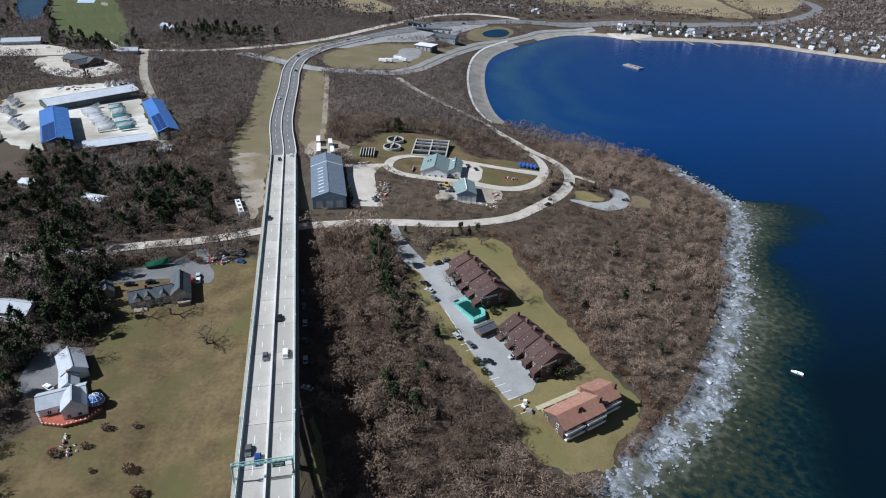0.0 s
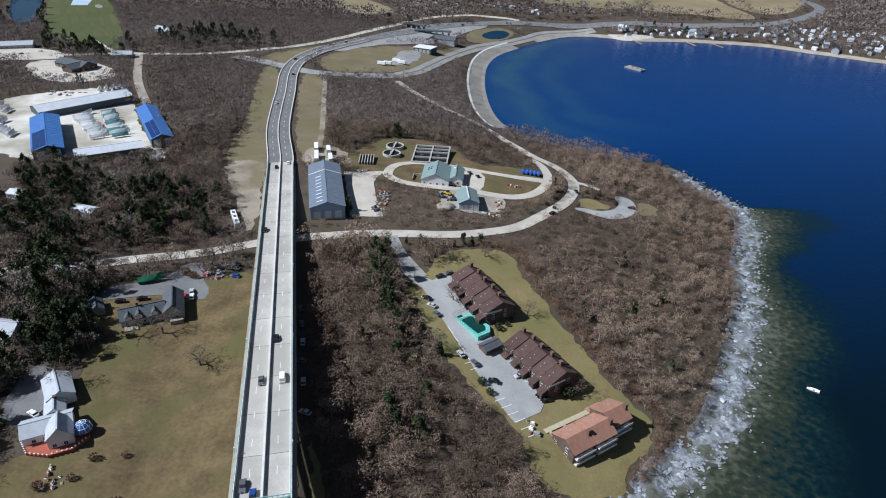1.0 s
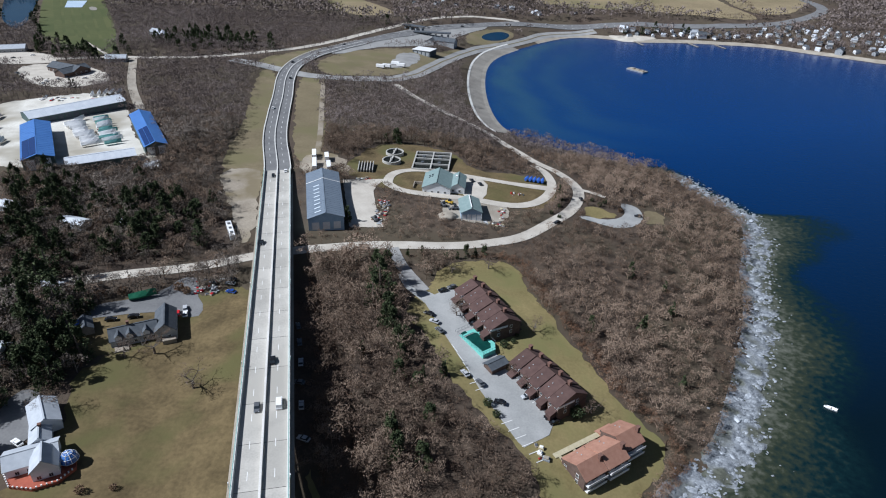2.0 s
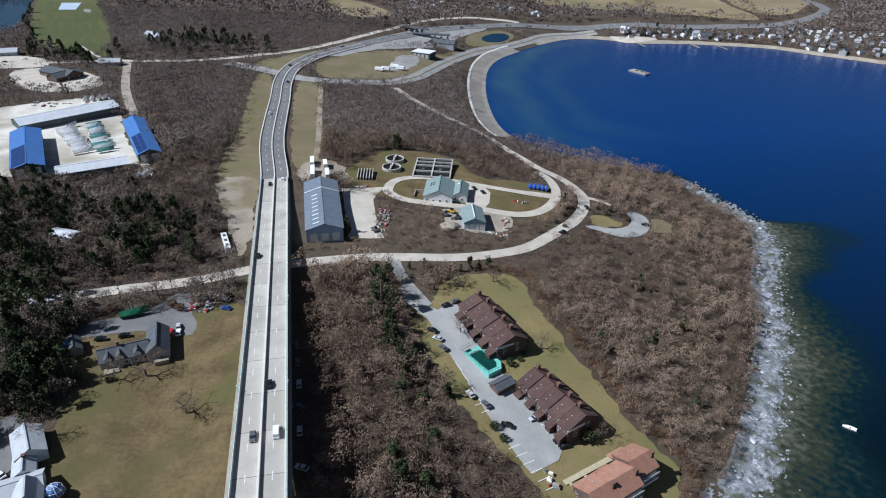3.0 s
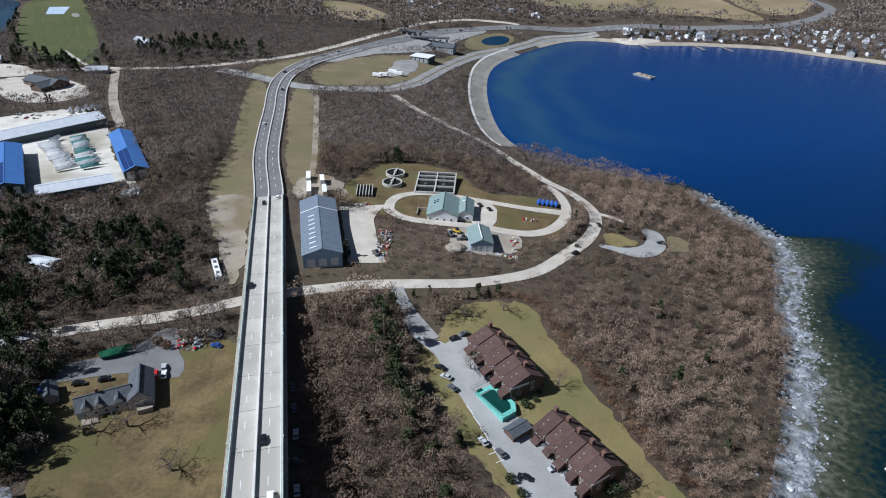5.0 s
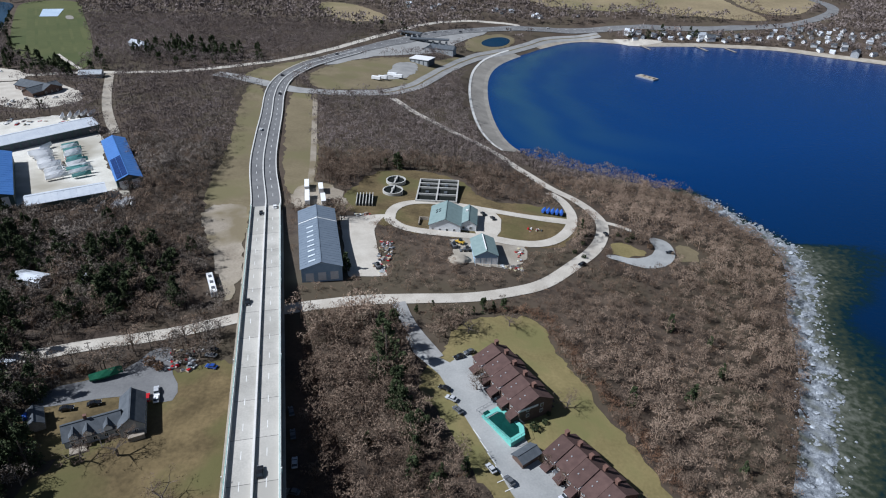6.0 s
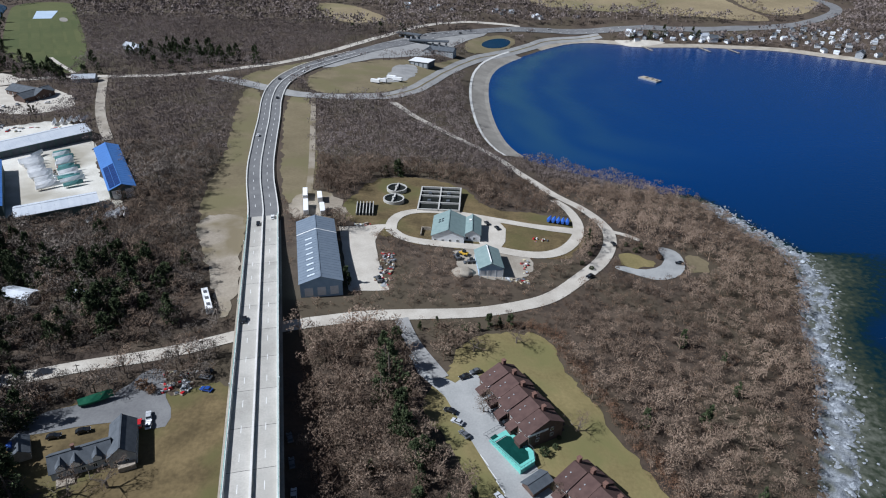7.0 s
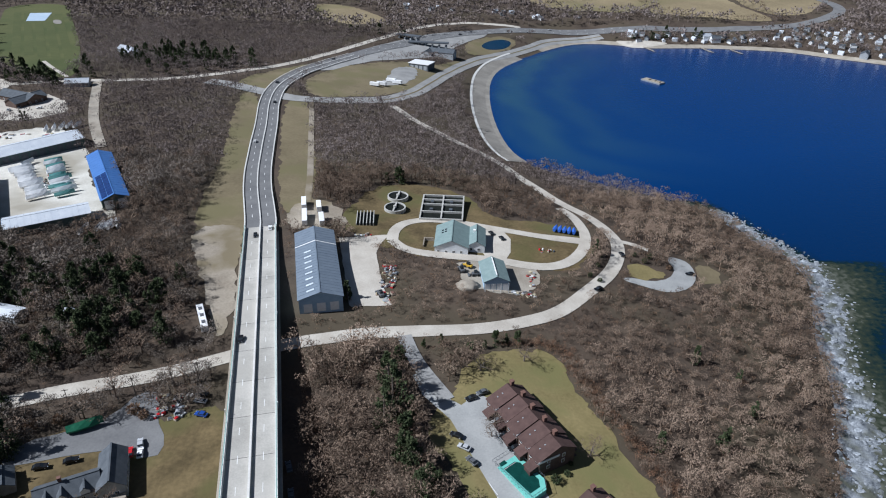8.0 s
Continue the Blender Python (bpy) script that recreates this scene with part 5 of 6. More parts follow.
def digger(x, y, turn, label, paint="yellow"):
    t = tagged(base("loader", x, y, turn), label, "machine", "plant machines")
    block(t, "body", paint, -1, 1, -2.2, 1.6, 0.7, 1.8, bevel=0.12)
    block(t, "cab", "glass", -0.7, 0.7, -1.0, 0.6, 1.8, 2.9)
    block(t, "bucket", "dark_roof", -1.2, 1.2, 2.6, 3.5, 0.1, 1.0, bevel=0.1)
    block(t, "arm", paint, -0.3, 0.3, 1.2, 2.8, 0.8, 1.3)
    for s in (-1, 1):
        for q in (-1.4, 1.1):
            bm = bmesh.new()
            tube(bm, (s * 0.9, q, 0.65), (s * 1.3, q, 0.65), 0.65, 0.65, 10)
            part("wheel", bm, M["tyre"], t)


digger(0.5, 365, 60, "yellow wheel loader by the spoil heap")
digger(-2.7, 361, 20, "dark tracked machine by the spoil heap", "car_grey")
digger(3.6, 357.9, 100, "dark loader beside the garage", "car_grey")
digger(-39.3, 337, 30, "worn loader at the yard's edge", "car_grey")
heap = tagged(base("gravel_heap", -0.7, 348.5), "pale heap of gravel beside the garage", "heap")
bm = bmesh.new()
bmesh.ops.create_icosphere(bm, subdivisions=3, radius=1)
for q in bm.verts:
    k = 1 + 0.25 * noise.noise(q.co * 2.2)
    q.co = Vector((q.co.x * 5.2 * k, q.co.y * 4.2 * k, max(q.co.z, -0.1) * 2.4 * k))
part("heap_body", bm, M["gravel"], heap, smooth_shade=True)

# stacks of pipes, timber and crates
jr = random.Random(8)
JUNK = ["wood", "trim", "brick", "dark_roof", "straw", "car_grey", "wood", "siding", "car_white", "car_red", "rock"]


def clutter(cx, cy, rx, ry, count, label, big=1.8):
    for _ in range(count):
        x, y = cx + jr.uniform(-rx, rx), cy + jr.uniform(-ry, ry)
        t = tagged(base("crate_pile", x, y, jr.uniform(0, 180)), label, "stored goods", "stored goods")
        a, b, h = jr.uniform(0.4, big), jr.uniform(0.3, big * 0.7), jr.uniform(0.4, 1.3)
        m = jr.choice(JUNK)
        block(t, "crate", m, -a, a, -b, b, -0.2, h * 0.6, bevel=0.06)
        block(t, "board", jr.choice(JUNK), -a * 0.7, a * 0.6, -b * 0.7, b * 0.8, h * 0.6, h, pose(0, 0, 0, 0, 0, jr.uniform(-12, 12)), bevel=0.05)


clutter(-106.5, 267, 5.5, 6, 42, "mixed salvage stacked in a fenced yard", 1.2)
clutter(-36.5, 352, 3.5, 10, 40, "stacked cones, pipes and pallets at the yard's edge", 1.3)
clutter(-38.5, 336, 4.5, 3, 8, "pallets and concrete blocks", 1.8)
clutter(25, 346, 5.5, 1.6, 14, "yellow and white pipes stacked on the ground", 1.6)
clutter(31, 359, 1.6, 6, 14, "red and orange pallets in a row", 1.2)
clutter(-290, 520, 26, 6, 26, "boat trailers and timber in rows", 3.0)
clutter(-238, 448, 4, 14, 30, "stands and gear between laid-up boats", 1.4)
clutter(41, 385, 5.0, 2.0, 8, "white barrels and pallets on the grass", 0.8)
clutter(-52, 392.6, 4.5, 1.2, 8, "dark equipment along the yard edge", 1.6)
clutter(-118, 150, 6, 4, 16, "white stones and garden furniture on the lawn", 0.7)
clutter(34, 193, 2.6, 3.0, 6, "white bins and boards in a small pen", 1.4)

# gantry over the carriageway
gantry = tagged(new("sign_gantry"), "teal steel sign gantry spanning the viaduct", "gantry")
for o in (-8.3, 7.7):
    bm = bmesh.new()
    tube(bm, deck_point(50.9, o, -1), deck_point(50.9, o, 6.9), 0.28, 0.28, 8)
    part("post", bm, M["teal"], gantry)
for dz, ds in ((6.8, -0.45), (6.8, 0.45), (5.9, 0)):
    bm = bmesh.new()
    tube(bm, deck_point(50.9 + ds, -8.5, dz), deck_point(50.9 + ds, 8.0, dz), 0.16, 0.16, 6)
    part("chord", bm, M["teal"], gantry)
for i in range(12):
    bm = bmesh.new()
    o = -8 + i * 1.35
    tube(bm, deck_point(50.45, o, 6.8), deck_point(50.9, o + 0.67, 5.9), 0.09, 0.09, 4)
    tube(bm, deck_point(51.35, o + 0.67, 6.8), deck_point(50.9, o + 0.67, 5.9), 0.09, 0.09, 4)
    part("brace", bm, M["teal"], gantry)
bm = bmesh.new()
deck_bar(bm, 50.1, 50.25, 2.4, 5.8, 4.6, 6.6)
sg = part("sign_panel", bm, M["sign"], gantry)
for i, (a, b) in enumerate(((2.8, 5.4), (3.2, 5.0))):
    bm = bmesh.new()
    deck_bar(bm, 50.05, 50.09, a, b, 5.8 - i * 0.7, 6.1 - i * 0.7)
    part("lettering_bar", bm, M["paint"], sg)
# lamp posts along the parapet
for k in range(6):
    for o in (-8.25, 8.25):
        t = tagged(new("street_lamp"), "slim grey lamp post on the parapet", "street lamp", "street lamps")
        s = 20 + k * 55
        bm = bmesh.new()
        tube(bm, deck_point(s, o, 0.2), deck_point(s, o, 2.4), 0.1, 0.08, 6)
        part("post", bm, M["teal"], t)
        bm = bmesh.new()
        deck_bar(bm, s - 0.2, s + 0.2, o - 0.15, o + 0.15, 2.4, 2.7)
        part("lamp_head", bm, M["trim"], t)

# utility poles
for x, y in ((-139, 264), (-120, 271), (-158, 257), (-100, 279)):
    t = tagged(base("utility_pole", x, y, 15), "tall dark wooden utility pole with a crossarm", "utility pole", "utility poles")
    bm = bmesh.new()
    tube(bm, (0, 0, -0.5), (0, 0, 9.5), 0.17, 0.11, 7)
    part("pole", bm, M["bark"], t)
    block(t, "crossarm", "bark", -1.1, 1.1, -0.08, 0.08, 8.8, 9.0)

# road tunnel mouth, tolls and buildings beyond
toll = tagged(base("toll_canopy", -12, 873, -8), "dark toll booth canopy across the carriageways", "toll plaza")
for i in range(6):
    block(toll, "booth", "siding", -30 + i * 8, -28 + i * 8, -3, 3, -0.5, 3.2)
block(toll, "canopy", "dark_roof", -33, 14, -4, 4, 5.2, 6.4)
for i in range(6):
    block(toll, "column", "trim", -29.4 + i * 8, -28.8 + i * 8, -0.3, 0.3, 3.2, 5.2)
canopy = tagged(base("toll_canopy", -44, 889, -28), "second dark toll canopy", "toll plaza")
for i in range(4):
    block(canopy, "booth", "siding", -14 + i * 8, -12 + i * 8, -3, 3, -0.5, 3.2)
block(canopy, "canopy", "dark_roof", -17, 15, -4, 4, 5.2, 6.2)
for i in range(4):
    block(canopy, "column", "trim", -13.4 + i * 8, -12.8 + i * 8, -0.3, 0.3, 3.2, 5.2)
hq = tagged(base("toll_office", -6, 846, -20), "grey-roofed toll office beside the plaza", "office")
gable_wing(hq, pose(0, 0, 0, 0, 0, 90), 12, 30, 5, 3.2, "siding", "dark_roof", 0.5, True, pane_gap=5)
gable_wing(hq, pose(-14, -6, 0), 11, 16, 4.5, 3, "siding", "dark_roof", 0.5, False)
rect_clear(-6, 846, 34, 22, -20)
depot = tagged(base("depot", -28, 785, -25), "flat white-roofed depot with dark walls", "depot")
block(depot, "wall", "dark_roof", -11, 11, -8, 8, -2, 5)
block(depot, "roof", "wrap", -11.6, 11.6, -8.6, 8.6, 5, 5.5)
for i in range(4):
    block(depot, "bay_door", "siding", -9 + i * 5, -5.5 + i * 5, -8.1, -8.01, -0.5, 3.6)
rect_clear(-28, 785, 24, 18, -25)
for x, y in ((-70, 696), (-64, 700), (-56, 716), (-50, 712)):
    trailer(x, y, 70, 9, "white lorry trailer parked on grass")

# village across the cove: a few house types, copied
vr = random.Random(3)
types = []
for i, (wallm, roofm) in enumerate((("white_wall", "grey_roof"), ("siding", "dark_roof"), ("white_wall", "white_roof"), ("white_wall", "dark_roof"))):
    h = tagged(new("village_house"), "small white shore house with a gabled roof", "house", "village houses")
    gable_wing(h, Matrix(), 8 + i % 2, 12, 4.5, 3.0, wallm, roofm, 0.4, i < 2, pane_gap=9)
    types.append(h)
spots = []
while len(spots) < 105:
    x = vr.uniform(245, 680)
    y = 975 - max(0, x - 430) * 0.85 + vr.uniform(0, 24 if x < 430 else 120)
    d = float(shore_distance(x, y)[0])
    if 12 < d < (34 if x < 430 else 95) and y < 1003 and all(math.dist((x, y), q) > 11 for q in spots):
        spots.append((x, y))
spots += [(-5 + vr.uniform(-60, 90), vr.uniform(1045, 1075)) for _ in range(9)] + [(150 + vr.uniform(-60, 60), vr.uniform(1050, 1066)) for _ in range(5)]
for i, (x, y) in enumerate(spots):
    m = at_ground(x, y, vr.uniform(0, 180), 0)
    if i < 4:
        types[i].matrix_world = m
    else:
        c = copy_thing(types[i % 4], m)
        k = vr.uniform(0.4, 0.68)
        c.scale = (k, k, k)
    rect_clear(x, y, 8, 9, 0, 0)
# jetties
for x, y, l_ in ((262, 950, 26), (336, 950, 30), (372, 942, 24)):
    t = tagged(new("jetty"), "narrow timber jetty reaching into the cove", "jetty", "jetties")
    t.matrix_world = pose(x, y, 0, 0, 0, 15)
    block(t, "walkway", "wood", -1.2, 1.2, -l_ / 2, l_ / 2, 0.9, 1.2)
    for q in range(5):
        for s in (-1, 1):
            bm = bmesh.new()
            yy = -l_ / 2 + 1 + q * (l_ - 2) / 4
            tube(bm, (s * 1.2, yy, -2), (s * 1.2, yy, 1.8), 0.16, 0.16, 6)
            part("pile", bm, M["wood"], t)

barge = tagged(new("barge"), "flat grey work barge moored in the cove", "barge")
barge.matrix_world = pose(222, 798, 0, 0, 0, 38)
bm = bmesh.new()
prism(bm, [(-4.5, -0.5), (4.5, -0.5), (5, 1.5), (-5, 1.5)], -12, 12)
part("hull", bm, M["siding"], barge)
block(barge, "deck", "gravel", -4.7, 4.7, -11.7, 11.7, 1.5, 1.65)
for q in (-8, -2, 5):
    block(barge, "deck_box", "wood", -2, 2, q - 1.5, q + 1.5, 1.65, 2.6)
skiff = tagged(new("skiff"), "small white boat moored off the rocks", "boat")
skiff.matrix_world = pose(161.5, 231.5, 0.1, 0, 0, 55)
bm = bmesh.new()
rings = []
for f, w in ((-1, 0.85), (-0.3, 1.1), (0.4, 0.9), (1, 0.08)):
    rings.append([bm.verts.new(q) for q in ((-w, f * 2.6, 0.6), (-w * 0.6, f * 2.6, -0.3), (w * 0.6, f * 2.6, -0.3), (w, f * 2.6, 0.6), (w * 0.8, f * 2.5, 0.55), (w * 0.5, f * 2.4, 0.0), (-w * 0.5, f * 2.4, 0.0), (-w * 0.8, f * 2.5, 0.55))])
for a, b in zip(rings[:-1], rings[1:]):
    for j in range(8):
        bm.faces.new((a[j], a[(j + 1) % 8], b[(j + 1) % 8], b[j]))
bm.faces.new(rings[0])
bm.faces.new(rings[-1])
part("hull", bm, M["wrap"], skiff)
block(skiff, "thwart", "wood", -0.9, 0.9, -0.3, 0.1, 0.3, 0.4)

# ponds
drape("pond", [(-575, 905), (-620, 990), (-570, 990), (-538, 913), (-499, 834), (-477, 782), (-477, 758), (-521, 810)], M["pond"], 0.5, label="blue pond beside the golf course", category="pond")
drape("pond", [(40, 904), (54, 934), (74, 948), (84, 941), (75, 917), (52, 896)], M["pond"], 0.5, label="small dark pond inside the ramp loop", category="pond")
clear_areas.append([(-580, 905), (-620, 990), (-570, 990), (-532, 915), (-490, 834), (-470, 782), (-475, 750), (-525, 808)])
clear_areas.append([(10, 880), (40, 945), (95, 960), (70, 895), (30, 865)])

# ---- woods ----


def inside(x, y, poly):
    hit = np.zeros(x.shape, bool)
    p = np.array(poly, float)
    for (x0, y0), (x1, y1) in zip(p, np.roll(p, -1, 0)):
        c = ((y0 > y) != (y1 > y)) & (x < (x1 - x0) * (y - y0) / (y1 - y0 + 1e-12) + x0)
        hit ^= c
    return hit


cleared = [(smooth(q, 2, True) if len(q) != 4 else np.array(q, float)) for q in clear_areas]
road_lines = [(smooth(q, 1), w) for q, w in roads]


def open_ground(x, y, margin=2.5):
    """Where plants may stand: on land, off lawns, yards, roofs and roads."""
    ok = shore_distance(x, y) > np.where((y > 540) & (x < 130), 24, np.where(y > 540, 9, 3))
    for q in cleared:
        lo, hi = q.min(0) - 2 * margin, q.max(0)
        k = np.flatnonzero(ok & (x > lo[0]) & (x < hi[0]) & (y > lo[1]) & (y < hi[1]))
        if len(k):
            ok[k[inside(x[k], y[k], q) | inside(x[k] + margin * 0.5, y[k] + margin * 1.6, q)]] = False
    for q, w in road_lines:
        far = w / 2 + margin
        lo, hi = q.min(0) - far, q.max(0) + far
        k = np.flatnonzero(ok & (x > lo[0]) & (x < hi[0]) & (y > lo[1]) & (y < hi[1]))
        if len(k):
            ok[k[line_distance(x[k], y[k], q)[0] < far]] = False
    return ok


def bare_plant(rng, twigs, wide, long, squat, limbs=6, rounds=8):
    """Triangles of one leafless plant of unit height: trunk, limbs and twigs."""
    tri = []

    def sliver(a, b, w):
        d = b - a
        s = np.cross(d, rng.normal(size=3))
        s *= w / (np.linalg.norm(s) + 1e-9)
        tri.append((a - s, a + s, b))
    for _ in range(2):
        sliver(np.zeros(3), np.array([0, 0, 0.75]), 0.028)
    for i in range(limbs):
        an, r = i * 2.4 + rng.uniform(0, 1), rng.uniform(0.2, 0.42) * squat
        z0 = rng.uniform(0.15, 0.45)
        sliver(np.array([0, 0, z0]), np.array([r * math.cos(an), r * math.sin(an), z0 + rng.uniform(0.2, 0.4)]), 0.020)
    puffs = []
    for _ in range(rounds):
        an, u, zc = rng.uniform(0, 2 * math.pi), math.sqrt(rng.uniform(0.02, 1)), rng.uniform(0.42, 0.84)
        rad = 0.40 * squat * math.sqrt(max(0.08, 1 - ((zc - 0.52) / 0.48) ** 2)) * u
        puffs.append((np.array([rad * math.cos(an), rad * math.sin(an), zc]), rng.uniform(0.13, 0.22) * squat))
    for _ in range(twigs):
        c, r = puffs[rng.integers(len(puffs))]
        out = rng.normal(size=3)
        out[2] = abs(out[2]) * 1.1 - 0.25
        out /= np.linalg.norm(out)
        a = c + out * r * rng.uniform(0.55, 1.0) * np.array([1, 1, 0.85])
        d = np.cross(out, rng.normal(size=3)) + out * 0.45 + np.array([0, 0, 0.3])
        d *= long * rng.uniform(0.5, 1.2) / np.linalg.norm(d)
        s = np.cross(d, out + rng.normal(size=3) * 0.28)
        s *= wide * rng.uniform(0.6, 1.3) / (np.linalg.norm(s) + 1e-9)
        tri.append((a - s, a + s, a + d))
    return np.array(tri).reshape(-1, 3)


def grove(name, protos, x, y, size, tone, material, label, category="woodland", rng=None):
    """Many plants joined into one mesh."""
    z = height(x, y)
    vs, ts = [], []
    for i in range(len(x)):
        p = protos[rng.integers(len(protos))]
        a = rng.uniform(0, 6.283)
        c, s = math.cos(a), math.sin(a)
        q = p * size[i]
        vs.append(np.stack([q[:, 0] * c - q[:, 1] * s + x[i], q[:, 0] * s + q[:, 1] * c + y[i], q[:, 2] + z[i] - 0.1], 1))
        ts.append(np.full(len(p), tone[i]))
    v, t = np.concatenate(vs).astype(np.float32), np.concatenate(ts).astype(np.float32)
    me = bpy.data.meshes.new(name)
    nt = len(v) // 3
    me.vertices.add(len(v))
    me.vertices.foreach_set("co", v.ravel())
    me.loops.add(len(v))
    me.loops.foreach_set("vertex_index", np.arange(len(v), dtype=np.int32))
    me.polygons.add(nt)
    me.polygons.foreach_set("loop_start", np.arange(0, len(v), 3, dtype=np.int32))
    me.update(calc_edges=True)
    me.attributes.new("tone", "FLOAT", "POINT").data.foreach_set("value", t)
    me.materials.append(material)
    return tagged(new(name, me), label, category, "", "stuff")


rng = np.random.default_rng(4)
NEAR = [bare_plant(rng, 270, 0.0145, 0.100, 1.15, 4, 7) for _ in range(8)]
LOW = [bare_plant(rng, 80, 0.028, 0.15, 1.6, 3, 5) for _ in range(5)]
FARTHEST = [bare_plant(rng, 30, 0.062, 0.24, 1.65, 0, 4) for _ in range(6)]
TALL = [bare_plant(rng, 380, 0.0105, 0.080, 1.0, 7, 10) for _ in range(7)]
FAR = [bare_plant(rng, 68, 0.0285, 0.13, 1.55, 0, 5) for _ in range(7)]


def scatter(x0, x1, y0, y1, cell):
    a, b = np.meshgrid(np.arange(x0, x1, cell), np.arange(y0, y1, cell))
    a, b = a.ravel(), b.ravel()
    return a + rng.uniform(-0.48, 0.48, a.size) * cell, b + rng.uniform(-0.48, 0.48, a.size) * cell


def blotch(x, y, s):
    return np.array([noise.noise((u * s, w * s, 0.5)) for u, w in zip(x, y)])


x, y = scatter(-240, 200, 100, 480, 5.2)
ok = open_ground(x, y)
x, y = x[ok], y[ok]
b = blotch(x, y, 0.02)
point = (x > 20) & (y < 520)
low = (x > -78) & (x < 45) & (y > 300) & (y < 372)
size = np.where(low, 3.4, np.where(point, 6.3, 8.2)) * (1 + 0.45 * b) * rng.uniform(0.55, 1.45, len(x))
tone = np.clip(np.where(point, 0.56, 0.45) + 0.75 * b + rng.normal(0, 0.26, len(x)), 0, 1)
west = x < -95
grove("woodland", NEAR, x[west], y[west], size[west], tone[west], M["grey_twig"], "dense leafless grey woods among dark pines", rng=rng)
grove("woodland", NEAR, x[~west], y[~west], size[~west], tone[~west], M["twig"], "dense leafless brown winter woods towards the point", rng=rng)
x, y = scatter(-240, 30, 100, 480, 10.5)
ok = open_ground(x, y, 3.5) & ~((x > -80) & (y > 298) & (y < 375))
x, y = x[ok], y[ok]
grove("woodland", TALL, x, y, rng.uniform(8.5, 12.5, len(x)), np.clip(rng.normal(0.5, 0.25, len(x)), 0, 1), M["twig"], "taller leafless trees standing over the woods", rng=rng)
x, y = scatter(-240, 200, 100, 480, 5.2)
ok = open_ground(x, y, 1.0)
x, y = x[ok], y[ok]
size = rng.uniform(1.6, 3.4, len(x))
grove("brush", LOW, x, y, size, rng.uniform(0, 1, len(x)), M["brush"], "tangled brown leafless undergrowth", "brush", rng=rng)
edge = resample(smooth([(12, 309), (30, 311), (38, 302), (39, 290), (56, 256), (67, 231), (72, 222), (80, 215), (86, 207), (86, 197), (77, 185), (70, 177)], 2), 1.3)
edge = np.concatenate([edge + np.array([1.8, 0.8]) * i + rng.normal(0, 1.2, edge.shape) for i in range(3)])
grove("brush", LOW, edge[:, 0], edge[:, 1], rng.uniform(1.8, 3.2, len(edge)), rng.uniform(0.2, 0.8, len(edge)), M["red_brush"], "reddish brush along the lawn's edge", "brush", rng=rng)
hedge = np.concatenate([resample(np.array(q, float), 5.0) for q in ([(120, 1099), (260, 1180), (420, 1250)], [(353, 1052), (300, 1130), (290, 1300)], [(470, 1045), (480, 1180), (470, 1330)], [(220, 1065), (340, 1062), (480, 1048)])])
hedge = hedge + rng.normal(0, 1.5, hedge.shape)
grove("hedgerow", FAR, hedge[:, 0], hedge[:, 1], rng.uniform(4, 8, len(hedge)), rng.uniform(0.0, 0.5, len(hedge)), M["twig"], "dark leafless hedgerows between fields", "hedge", rng=rng)
x, y = scatter(-640, 260, 470, 900, 5.8)
ok = open_ground(x, y) & (y > 480)
x, y = x[ok], y[ok]
b = blotch(x, y, 0.012)
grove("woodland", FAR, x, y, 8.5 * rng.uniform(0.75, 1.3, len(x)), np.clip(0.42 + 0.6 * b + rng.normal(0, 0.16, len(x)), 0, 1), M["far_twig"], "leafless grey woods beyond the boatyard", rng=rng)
x, y = scatter(240, 720, 820, 1008, 8.0)
ok = open_ground(x, y, 1.5)
x, y = x[ok], y[ok]
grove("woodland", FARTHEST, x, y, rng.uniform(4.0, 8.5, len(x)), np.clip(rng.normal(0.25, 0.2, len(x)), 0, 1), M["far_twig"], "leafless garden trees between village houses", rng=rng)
x, y = scatter(-850, 1200, 900, 1700, 12.5)
ok = open_ground(x, y)
x, y = x[ok], y[ok]
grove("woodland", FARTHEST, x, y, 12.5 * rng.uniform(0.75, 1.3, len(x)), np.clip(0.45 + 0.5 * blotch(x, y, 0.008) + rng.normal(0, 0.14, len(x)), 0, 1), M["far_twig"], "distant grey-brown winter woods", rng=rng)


# ---- single trees, conifers and shrubs ----


def tri_mesh(name, v, tone, material, parent):
    me = bpy.data.meshes.new(name)
    me.from_pydata([tuple(q) for q in v], [], [(i, i + 1, i + 2) for i in range(0, len(v), 3)])
    me.attributes.new("tone", "FLOAT", "POINT").data.foreach_set("value", np.asarray(tone, np.float32))
    me.materials.append(material)
    ob = new(name, me)
    ob.parent = parent
    return ob


